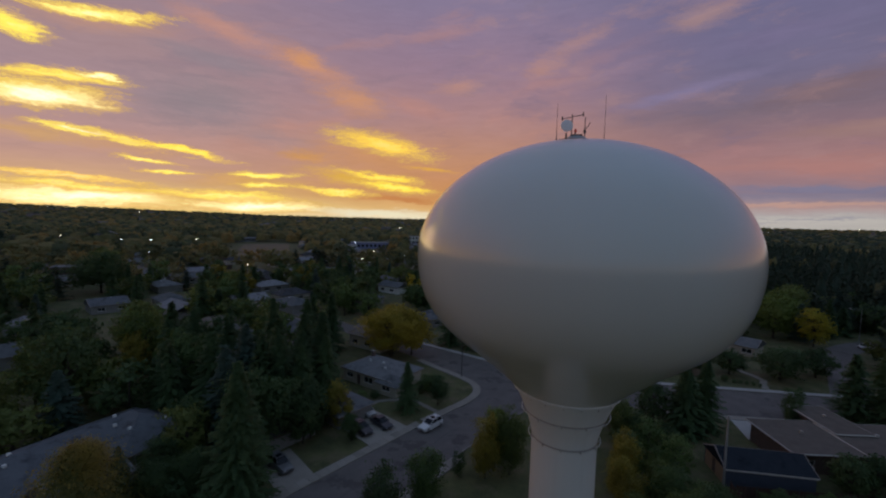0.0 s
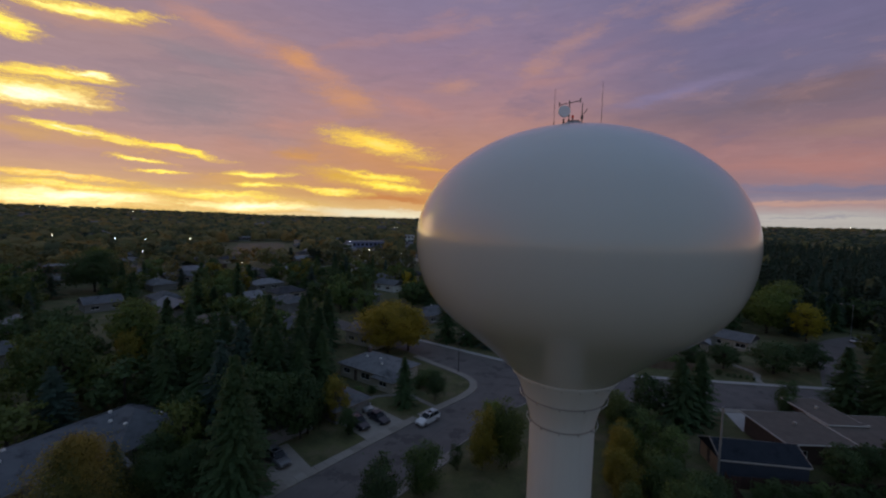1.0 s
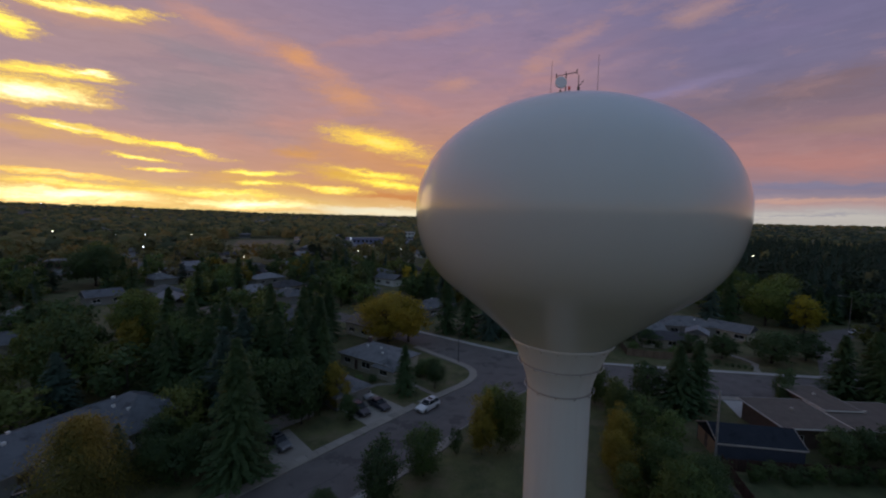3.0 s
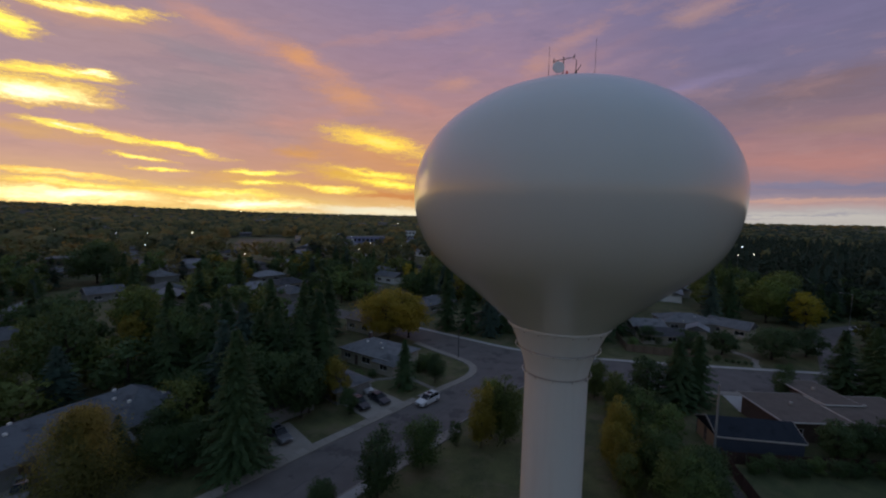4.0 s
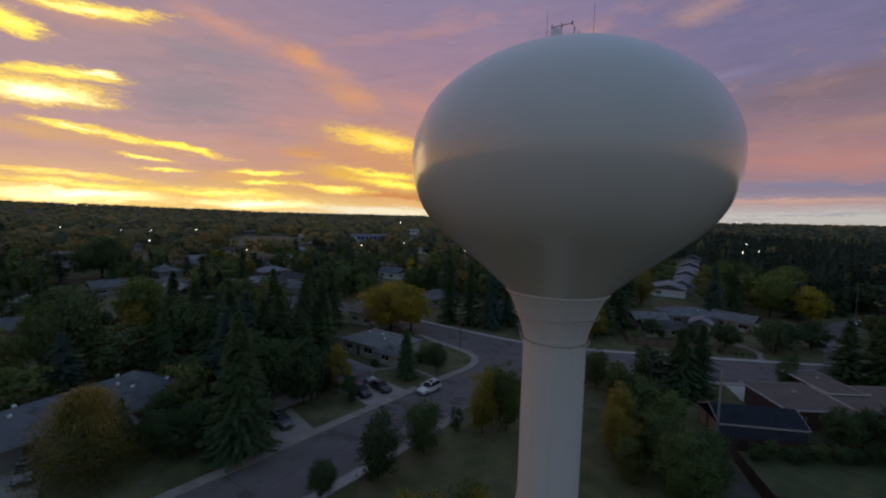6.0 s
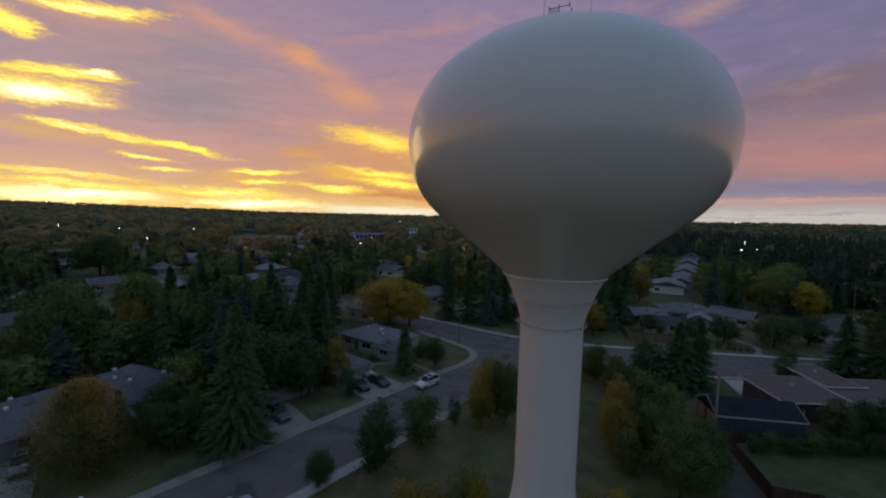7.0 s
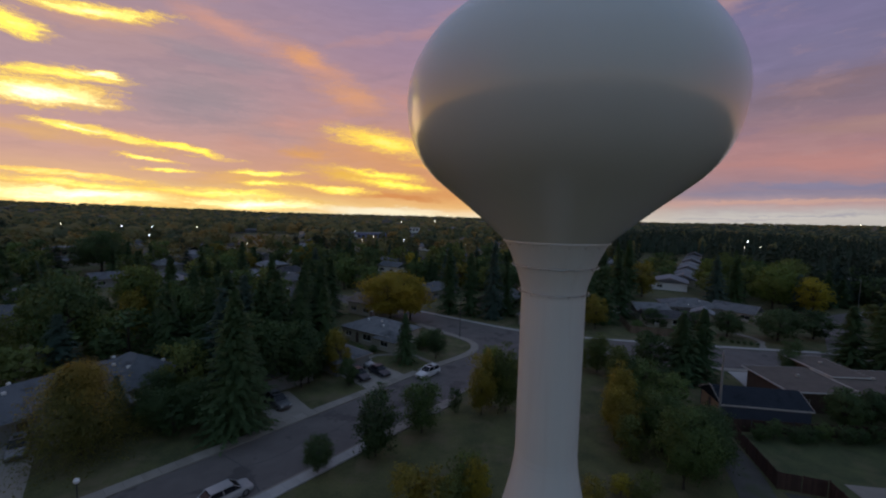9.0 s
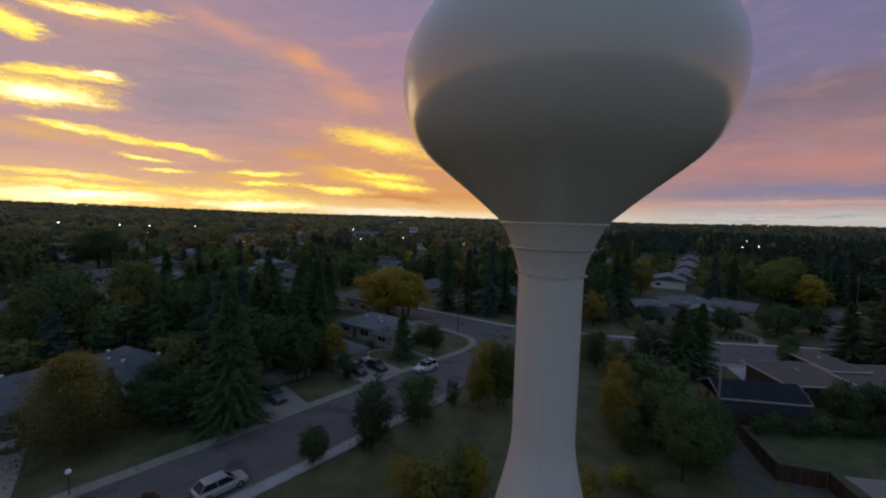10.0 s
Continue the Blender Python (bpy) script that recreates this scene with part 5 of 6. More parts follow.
W2 = "window"
STREET_TURN = math.degrees(math.atan2(A.y, A.x))
house(-13.2, 86.2, -33.5, 13.4, 9.4, 2.9, 1.75, "hip", M_CREAM, M_ROOFGREY, "cream corner bungalow with a grey hip roof", vents=((-2.0, -1.5), (1.5, -1.2), (3.0, -2.4)), chimney=(-3.6, 1.0),
      openings={"f": [(1.0, 1.0, 2.8, 2.1, W2), (4.0, 0.05, 4.95, 2.15, "door"), (6.0, 0.9, 8.4, 2.2, W2), (9.6, 1.0, 11.4, 2.1, W2)], "r": [(1.0, 1.0, 2.6, 2.1, W2), (5.2, 1.0, 7.0, 2.1, W2)], "l": [(3.0, 1.0, 4.6, 2.1, W2)]})
house(-10.2, 79.9, -33.5, 5.0, 3.6, 2.5, 1.1, "hip", M_CREAM, M_ROOFGREY, "small hipped front wing of the cream bungalow", name="house_wing", openings={"f": [(1.4, 0.9, 3.4, 2.0, W2)]})
house(-17.2, 69.6, -38.0, 6.6, 6.8, 2.4, 1.25, "hip", M_STUCCO, M_ROOFGREY, "grey-roofed garage beside a wide driveway", name="garage", openings={"f": [(0.6, 0.05, 5.8, 2.1, "garage")]}, category="garage")
house(-27.0, 63.2, -38.0, 11.0, 8.6, 2.6, 1.6, "hip", M_STUCCO, M_ROOFDARK, "dark-roofed bungalow hidden under spruces", fascia=M_BRICK, openings={"f": [(1.2, 0.9, 3.4, 2.1, W2), (5.0, 0.05, 5.9, 2.1, "door"), (7.2, 0.9, 9.6, 2.1, W2)]}, vents=((-1.0, -1.4), (-2.2, -1.2)))
house(-49.7, 50.3, 65.7, 25.0, 11.4, 2.8, 2.1, "hip", M_STUCCO, M_ROOFBLUE, "long bungalow with a blue-grey hip roof", vents=((7.2, 0.4), (6.2, -1.6), (-4.0, 0.3), (-5.0, -1.4), (9.6, -1.0)),
      openings={"f": [(2.0, 0.9, 4.4, 2.2, W2), (7.0, 0.05, 7.95, 2.15, "door"), (10.0, 0.9, 13.0, 2.2, W2), (17.0, 0.9, 19.0, 2.2, W2)], "r": [(2.0, 0.9, 4.0, 2.2, W2), (6.0, 0.9, 8.0, 2.2, W2)]})
house(-44.4, 57.4, -24.3, 11.4, 9.4, 2.8, 2.7, "hip", M_STUCCO, M_ROOFBLUE, "tall hipped cross wing of the long bungalow", name="house_wing", vents=((2.4, -2.0), (3.2, 2.2)),
      openings={"r": [(1.4, 0.9, 3.6, 2.1, W2), (5.4, 0.9, 7.4, 2.1, W2)]})
house(-42.4, 46.4, 65.7, 7.0, 6.0, 2.6, 1.2, "gable", M_STUCCO, M_ROOFPALE, "projecting garage with pale shingles", name="garage", openings={"f": [(0.8, 0.05, 6.0, 2.1, "garage")]}, category="garage")
# right of the tower
# both gable ends orange, the long walls navy
house(43.9, 56.1, -7.5, 10.8, 6.0, 2.5, 1.45, "gable", M_NAVY, M_ROOFNAVY, "navy garage with orange gable ends", name="garage", fascia=M_FASCIA, barge=M_FASCIADARK, gable_mat=M_ORANGE, over=0.2, category="garage",
      openings={"l": [(2.0, 0.05, 2.9, 2.1, "door")]})


def low_roof_house(x, y, turn, sections, label):
    """A low house under several nearly flat roof sections: (x0, y0, x1, y1, front height, back height)."""
    ob = thing("house", pose(x, y, 0, 0, 0, turn), label, "house", "houses of the neighbourhood")
    for x0, y0, x1, y1, za, zb in sections:
        o = 0.6
        t = 0.22
        v = [(x0 - o, y0 - o, za), (x1 + o, y0 - o, za), (x1 + o, y1 + o, zb), (x0 - o, y1 + o, zb)]
        v += [(a, b, c - t) for a, b, c in v]
        roof = part("roof", (v, [(0, 1, 2, 3), (7, 6, 5, 4), (0, 4, 5, 1), (1, 5, 6, 2), (2, 6, 7, 3), (3, 7, 4, 0)]), M_ROOFBROWN, ob, "brown gravel low-slope roof section")
        for a, b in ((0, 1), (1, 2), (2, 3), (3, 0)):
            p, q = Vector(v[a]), Vector(v[b])
            part("fascia", tube([p + Vector((0, 0, -0.1)), q + Vector((0, 0, -0.1))], 0.13, 4), M_FASCIA, roof, "pale roof edging")
        part("roof_vent", moved(box(-0.2, -0.2, 0, 0.2, 0.2, 0.35), Matrix.Translation(((x0 + x1) / 2, (y0 * 0.4 + y1 * 0.6), za * 0.4 + zb * 0.6))), M_FASCIA, roof, "pale roof vent", bevel=0.03)
        h = min(za, zb) - 0.25
        holes = [(1.0, 0.9, 2.8, 2.0)] + ([(x1 - x0 - 3.0, 0.9, x1 - x0 - 1.2, 2.0)] if x1 - x0 > 7 else [])
        m = pose(x0, y0, 0)
        wall = part("wall", moved(wall_panel(x1 - x0, h, holes), m), M_BRICK, ob)
        for hole in holes:
            window(wall, m, *hole)
        part("wall", box(x0, y1 - 0.2, 0, x1, y1, h), M_BRICK, ob)
        part("wall", box(x0, y0 + 0.2, 0, x0 + 0.2, y1 - 0.2, h), M_BRICK, ob)
        part("wall", box(x1 - 0.2, y0 + 0.2, 0, x1, y1 - 0.2, h), M_BRICK, ob)
    return ob


low_roof_house(49.6, 56.6, -1.0, [(0.5, 0.9, 10.6, 9.8, 3.25, 3.45), (10.7, 0.9, 22.0, 9.0, 3.3, 3.6), (10.8, 6.2, 15.4, 14.6, 3.75, 3.95)], "long brown house under low gravel roofs with pale edging")
house(57.0, 115.4, -4.0, 8.4, 7.6, 2.7, 1.3, "gable", M_STUCCO, M_ROOFGREY, "grey-roofed bungalow behind a wooden fence", openings={"f": [(1.0, 0.9, 3.0, 2.1, W2), (5.0, 0.9, 7.0, 2.1, W2)]})
house(71.6, 121.5, -8.0, 14.0, 10.0, 2.8, 1.7, "hip", M_STUCCO, M_ROOFGREY, "wide grey bungalow with a lit yard lamp", openings={"f": [(1.5, 0.9, 3.7, 2.1, W2), (6.0, 0.9, 8.4, 2.1, W2), (10.0, 0.9, 12.0, 2.1, W2)]}, vents=((2.0, -2.0),))
house(82.0, 116.4, -50.0, 10.0, 8.0, 2.7, 1.5, "gable", M_CREAM, M_ROOFGREY, "grey bungalow with a pale gable end", openings={"f": [(1.5, 0.9, 3.7, 2.1, W2), (7.0, 0.9, 9.4, 2.1, W2)]})
house(57.2, 106.6, -8.0, 10.5, 6.4, 2.5, 1.3, "gable", M_CREAM, M_ROOFDARK, "cream house with a dark gable roof behind the fence", openings={"f": [(1.0, 0.9, 3.0, 2.1, W2), (6.0, 0.9, 8.0, 2.1, W2)]})
house(70.2, 112.4, 58.0, 5.0, 4.8, 2.4, 1.1, "gable", M_CREAM, M_ROOFPALE, "small cream gabled front wing", name="house_wing", openings={"l": [(1.2, 0.9, 2.8, 1.9, W2)]})
house(90.0, 168.0, 62.0, 14.0, 12.0, 3.2, 1.6, "gable", M_WHITE, M_ROOFPALE, "white gabled house with a pale roof", openings={"l": [(1.5, 0.9, 3.4, 2.1, W2)], "f": [(2.0, 0.9, 4.0, 2.1, W2)]})
for k, (hx, hy) in enumerate(((101, 178), (112, 196), (123, 214), (135, 234), (149, 257), (164, 282), (180, 308))):
    house(hx, hy, 58.0, 12.0, 9.0, 3.0, 1.9, "hip" if k % 2 else "gable", (M_CREAM, M_STUCCO, M_WHITE)[k % 3], M_ROOFPALE if k < 5 else M_ROOFGREY, "pale-roofed bungalow in a row of houses", openings={"f": [(1.5, 0.9, 3.5, 2.1, W2), (7.0, 0.9, 9.0, 2.1, W2)]})
house(-19.2, 109.7, -33.5, 11.0, 7.6, 3.4, 1.5, "gable", M_CREAM, M_ROOFTAN, "cream house beside the golden tree", openings={"f": [(1.0, 0.9, 3.0, 2.1, W2), (5.5, 0.9, 7.6, 2.1, W2)]})
house(26.0, 103.4, -28.0, 12.0, 8.0, 2.7, 1.5, "hip", M_STUCCO, M_ROOFGREY, "grey bungalow across the avenue", openings={"f": [(1.5, 0.9, 3.7, 2.1, W2), (7.0, 0.9, 9.4, 2.1, W2)]})
house(-25.0, 191.5, -36.0, 12.0, 8.0, 3.2, 1.7, "gable", M_WHITE, M_ROOFGREY, "white gabled house seen over the golden tree", openings={"f": [(1.5, 0.9, 3.7, 2.1, W2), (7.0, 0.9, 9.4, 2.1, W2)]})
# pale roofs that show between the trees of the old town
SEEN = [(-116.0, 138.5, 4.0), (-123.0, 178.0, 2.2), (-128.0, 199.0, 2.0), (-80.4, 186.0, 2.2), (-43.5, 117.5, 2.2), (-172.0, 186.0, 2.0), (-99.0, 84.0, 3.0), (-56.0, 150.0, 1.8), (-25.0, 191.5, 2.6), (-4.0, 137.0, 2.0)]
for k, (hx, hy, _) in enumerate(SEEN):
    if k not in (5, 8):
        house(hx, hy, STREET_TURN + (90 if k % 3 == 1 else 0), 13.0 if k else 10.0, 9.0, 2.9, 1.7, "hip" if k % 2 else "gable", M_STUCCO, M_ROOFPALE if k == 3 else M_ROOFBLUE if k == 0 else M_ROOFGREY, "grey-roofed bungalow seen between dark trees", openings={"f": [(1.5, 0.9, 3.7, 2.1, W2), (7.0, 0.9, 9.4, 2.1, W2)]}, vents=((1.5, 1.2),))

# ---- vehicles ----
def car(x, y, turn, paint, word, style="suv", group="parked cars"):
    """A parked car, nose along local +x."""
    L, Wd, H = {"suv": (4.6, 1.84, 1.64), "sedan": (4.6, 1.8, 1.45), "van": (4.5, 1.82, 1.5), "pickup": (5.4, 1.95, 1.8)}[style]
    ob = thing("car", pose(x, y, 0.05, 0, 0, turn), word, "car", group)
    belt, sill = H * 0.6, 0.24

    def ring(px, hw, zb, zt, tuck=0.88):
        return [(px, -hw * 0.96, zb), (px, -hw, zb + 0.3 * (zt - zb)), (px, -hw * 0.99, zb + 0.7 * (zt - zb)), (px, -hw * tuck, zt), (px, hw * tuck, zt), (px, hw * 0.99, zb + 0.7 * (zt - zb)), (px, hw, zb + 0.3 * (zt - zb)), (px, hw * 0.96, zb)]

    hw = Wd / 2
    hood = belt * (0.94 if style != "sedan" else 0.9)
    rear = belt if style != "sedan" else belt * 0.97
    body = loft([ring(-L / 2, hw * 0.86, 0.42, rear * 0.9), ring(-L / 2 + 0.12, hw * 0.95, sill + 0.06, rear), ring(-L * 0.3, hw, sill, belt), ring(0, hw, sill, belt), ring(L * 0.2, hw, sill, belt),
                 ring(L * 0.27, hw * 0.99, sill, hood), ring(L / 2 - 0.3, hw * 0.95, sill + 0.04, hood * 0.92), ring(L / 2 - 0.06, hw * 0.88, 0.34, hood * 0.82), ring(L / 2, hw * 0.8, 0.42, hood * 0.68)])
    b = part("body", body, paint, ob, smooth=True)
    back = {"suv": -L / 2 + 0.12, "sedan": -L * 0.36, "van": -L / 2 + 0.1, "pickup": -L * 0.08}[style]
    front = {"suv": L * 0.22, "sedan": L * 0.2, "van": L * 0.28, "pickup": L * 0.24}[style]
    rb, rf = back + {"suv": 0.42, "van": 0.62, "pickup": 0.3, "sedan": 0.8}[style], front - 0.85

    def hoop(px, w, z):
        return [(px, -w, z), (px, w, z)]

    base_l, base_r, top_l, top_r = -hw * 0.9, hw * 0.9, -hw * 0.72, hw * 0.72
    v = [(back, base_l, belt - 0.02), (front, base_l, belt - 0.02), (front, base_r, belt - 0.02), (back, base_r, belt - 0.02), (rb, top_l, H - 0.05), (rf, top_l, H - 0.05), (rf, top_r, H - 0.05), (rb, top_r, H - 0.05)]
    part("cabin_glass", (v, [(3, 2, 1, 0), (4, 5, 6, 7), (0, 1, 5, 4), (1, 2, 6, 5), (2, 3, 7, 6), (3, 0, 4, 7)]), M_CARGLASS, ob, "dark tinted windows", bevel=0.12)
    part("roof", slab([(rb - 0.04, top_l - 0.02), (rf + 0.04, top_l - 0.02), (rf + 0.04, top_r + 0.02), (rb - 0.04, top_r + 0.02)], H - 0.07, H), paint, ob, bevel=0.05)
    for s in (-1, 1):
        for px0, px1 in ((back, rb), (front, rf), ((back + front) / 2, (rb + rf) / 2)):
            part("pillar", tube([(px0, s * hw * 0.905, belt - 0.02), (px1, s * (hw * 0.725 + 0.01), H - 0.05)], 0.035, 5), paint, ob)
        part("headlight", box(L / 2 - 0.2, s * hw * 0.62 - 0.17, hood * 0.62, L / 2 - 0.015, s * hw * 0.62 + 0.17, hood * 0.78), M_HEAD, b, "clear headlight", bevel=0.02)
        part("tail_light", box(-L / 2 - 0.01, s * hw * 0.7 - 0.11, rear * 0.66, -L / 2 + 0.1, s * hw * 0.7 + 0.11, rear * 0.92), M_TAIL, b, "red tail light", bevel=0.02)
        part("mirror", box(front - 0.45, s * (hw + 0.09) - 0.09, belt + 0.02, front - 0.3, s * (hw + 0.09) + 0.09, belt + 0.16), paint, b, bevel=0.02)
        for px in (-L * 0.3, L * 0.31):
            m = Matrix.Translation((px, s * (hw - 0.1), 0.33)) @ Matrix.Rotation(radians(90), 4, "X")
            wheel = part("wheel", moved(lathe([(0.2, -0.11), (0.31, -0.11), (0.34, -0.07), (0.34, 0.07), (0.31, 0.11), (0.2, 0.11)], 20), m), M_RUBBER, ob, "black tyre", smooth=True)
            part("rim", moved(lathe([(0.05, -0.125), (0.2, -0.115), (0.2, 0.115), (0.05, 0.125)], 14), m), M_RIM, wheel)
    part("bumper", box(-L / 2 - 0.04, -hw * 0.84, 0.36, -L / 2 + 0.1, hw * 0.84, 0.52), M_DARKSTEEL, b, bevel=0.03)
    part("grille", box(L / 2 - 0.06, -hw * 0.4, 0.48, L / 2 + 0.015, hw * 0.4, 0.66), M_DARKSTEEL, b, bevel=0.02)
    if style == "suv":
        for s in (-1, 1):
            part("roof_rack", tube([(rb + 0.2, s * hw * 0.62, H + 0.05), (rf - 0.2, s * hw * 0.62, H + 0.05)], 0.025, 5), M_DARKSTEEL, ob)
        part("sunroof", box(rf - 1.0, -0.4, H, rf - 0.25, 0.4, H + 0.012), M_CARGLASS, ob)
    if style == "pickup":
        part("cargo_bed", join(box(-L / 2 + 0.15, -hw * 0.8, belt + 0.004, back - 0.1, hw * 0.8, belt + 0.012)), M_DARKSTEEL, b)
    return ob


STREET = math.degrees(math.atan2(A.y, A.x))
car(-1.95, 66.6, STREET + 180, M_CARWHITE, "white sport utility car parked at the curb", "suv")
car(-18.8, 35.1, STREET, M_CARSILVER, "silver hatchback car parked along the street", "van")
car(-13.0, 64.6, -46, M_CARDARK, "dark car on the wide driveway", "suv")
car(-10.1, 66.7, -44, M_CARDARK, "dark blue car on the wide driveway", "sedan")
car(-13.6, 70.7, -44, M_CARSILVER, "silver van at the back of the driveway", "van")
car(-21.9, 54.1, -40, M_CARGREY, "grey car on a narrow driveway", "suv")
car(-44.6, 41.0, -50, M_CARGREY, "grey car on a long driveway", "suv")
car(-39.6, 106.0, -30, M_CARSILVER, "silver car in front of a bungalow between spruces", "suv")
car(123.6, 122.6, 20, M_CARWHITE, "white car parked below a tall street lamp", "sedan")
car(50.6, 118.6, 40, M_CARWHITE, "white pickup truck parked behind the fence", "pickup")
car(-41.4, 43.6, -50, M_CARDARK, "dark car beside the garage", "sedan")

# ---- fences, poles and lamps ----
def fence(points, height, stain, label):
    """A board fence along plan points: posts, rails and panels of upright boards."""
    ob = thing("fence", pose(points[0][0], points[0][1], 0), label, "fence")
    o = Vector(points[0])
    for p, q in zip(points, points[1:]):
        a, b = Vector(p) - o, Vector(q) - o
        n = max(1, round((b - a).length / 2.4))
        turn = Matrix.Rotation(math.atan2((b - a).y, (b - a).x), 4, "Z")
        step = (b - a).length / n
        for k in range(n):
            c = a + (b - a) * k / n
            m = Matrix.Translation((c.x, c.y, 0)) @ turn
            part("post", moved(box(-0.06, -0.06, -0.2, 0.06, 0.06, height + 0.08), m), stain, ob)
            boards = [box(0.07 + i * 0.148, -0.02 + 0.006 * (i % 3), 0.05, 0.07 + i * 0.148 + 0.138, 0.006 + 0.006 * (i % 3), height - 0.02 * (i % 2)) for i in range(int((step - 0.14) / 0.148))]
            panel = tagged(part("fence_panel", moved(join(*boards), m), stain, ob), kind="stuff")
            part("rail", moved(join(box(0.06, 0.03, 0.35, step - 0.06, 0.07, 0.44), box(0.06, 0.03, height - 0.45, step - 0.06, 0.07, height - 0.36)), m), stain, panel)
    return ob


fence([(37.6, 52.0), (36.3, 46.2), (34.9, 39.8), (39.0, 38.6), (38.2, 35.0), (37.0, 29.0)], 1.8, M_FENCE, "dark red-brown board fence round a yard")
fence([(38.0, 51.4), (48.0, 50.6), (62.0, 50.2)], 1.7, M_FENCE, "dark board fence behind a hedge row")
fence([(47.0, 110.6), (44.6, 97.6), (51.0, 95.6), (60.0, 94.6)], 1.8, M_CEDARFENCE, "weathered board fence beside the avenue")


def street_lamp(x, y, h, turn, label, lit=None, arm=1.8, pole=M_STEEL):
    ob = thing("street_lamp", pose(x, y, land(x, y), 0, 0, turn), label, "street lamp", "street lamps")
    part("pole", lathe([(0.16, -0.2), (0.14, 0.4), (0.10, 0.5), (0.06, h)], 8), pole, ob)
    part("arm", tube([(0, 0, h - 0.3), (arm * 0.3, 0, h + 0.12), (arm, 0, h + 0.2)], 0.04, 6), pole, ob)
    head = part("head", box(arm - 0.1, -0.13, h + 0.12, arm + 0.6, 0.13, h + 0.28), pole, ob, bevel=0.03)
    part("lens", box(arm, -0.1, h + 0.06, arm + 0.5, 0.1, h + 0.12), lit or M_GLOBE, head)
    return ob


street_lamp(3.8, 89.6, 8.0, 60, "dark steel street lamp at the corner", pole=M_DARKSTEEL)
street_lamp(126.0, 127.2, 10.6, 170, "tall grey street lamp beside a side road", arm=3.0)
globe = thing("post_lamp", pose(-31.5, 33.7, 0), "white globe lamp on a black garden post", "lamp")
part("post", lathe([(0.09, -0.1), (0.06, 0.1), (0.04, 2.0)], 8), M_DARKSTEEL, globe)
part("globe", lathe([(0.06, 1.98), (0.2, 2.08), (0.26, 2.24), (0.2, 2.4), (0.06, 2.5)], 16), M_GLOBE, globe, "white glass globe", smooth=True)
pole = thing("utility_pole", pose(38.0, 54.0, 0), "weathered grey wooden utility pole", "pole")
part("shaft", lathe([(0.17, -0.3), (0.11, 9.6)], 10), M_STUCCO, pole)
part("cap", lathe([(0.12, 9.6), (0.12, 9.64), (0.02, 9.72)], 10), M_STEEL, pole)


def night_light(x, y, h, r=0.35, cool=False):
    """A lamp burning far off in the town, on its pole."""
    ob = thing("street_lamp", pose(x, y, land(x, y)), "distant burning street lamp on a thin pole", "street lamp", "distant street lamps")
    part("pole", lathe([(0.10, -0.2), (0.06, h)], 6), M_STEEL, ob)
    part("bulb", lathe([(r * 0.4, h), (r, h + r * 0.7), (r * 0.7, h + r * 1.5), (0.05, h + r * 1.8)], 10), M_LAMPCOOL if cool else M_LAMP, ob, "glowing bulb", smooth=True)



# ---- the town beyond: rows of bungalows, trees between them, woods and far lights ----
rng = random.Random(11)


def on_road(x, y, gap=3.0):
    p = Vector((x, y))
    s = (p - Vector((-27.8, 37.0))).dot(N)
    along = (p - Vector((-27.8, 37.0))).dot(A)
    if -12 - gap < s < gap + 2 and -80 < along < 62:
        return True
    for line, half in ((avenue_far, 7.0), (lane, 5.0)):
        for a, b in zip(line, line[1:]):
            a, b = Vector(a), Vector(b)
            t = max(0.0, min(1.0, (p - a).dot(b - a) / max(1e-6, (b - a).length_squared)))
            off = a + (b - a) * t
            if (p - (off + (Vector((-(b - a).y, (b - a).x)).normalized() * (-5.5 if half == 7.0 else 0.0)))).length < half + gap:
                return True
    return False


def in_field(x, y):
    return -245 < x < -125 and 325 < y < 495 and abs((x + 182) - (y - 405) * -0.37) < 40


built = [(o.location.x, o.location.y) for o in scene.objects if o.parent is None and o.get("category") in ("house", "garage")]
planted = [(o.location.x, o.location.y) for o in scene.objects if o.parent is None and o.get("category") == "tree"]


def clear_of(x, y, places, gap):
    return all((x - px) ** 2 + (y - py) ** 2 > gap * gap for px, py in places)


STORE = [(-88.0, 458.0, 3.2), (-48.0, 556.0, 1.0), (-160.0, 372.0, 4.6)]


def in_sight(x, y):
    """Whether a tree here would stand before one of the houses that show."""
    d, a = math.hypot(x, y), math.degrees(math.atan2(x, y))
    return any(0.62 * math.hypot(hx, hy) < d < math.hypot(hx, hy) and abs(a - math.degrees(math.atan2(hx, hy))) < half for hx, hy, half in SEEN)


def before_store(x, y):
    """Whether a tree here would hide the far store, hall or field."""
    d, a = math.hypot(x, y), math.degrees(math.atan2(x, y))
    return any(0.72 * math.hypot(hx, hy) < d < math.hypot(hx, hy) + 12 and abs(a - math.degrees(math.atan2(hx, hy))) < half for hx, hy, half in STORE)


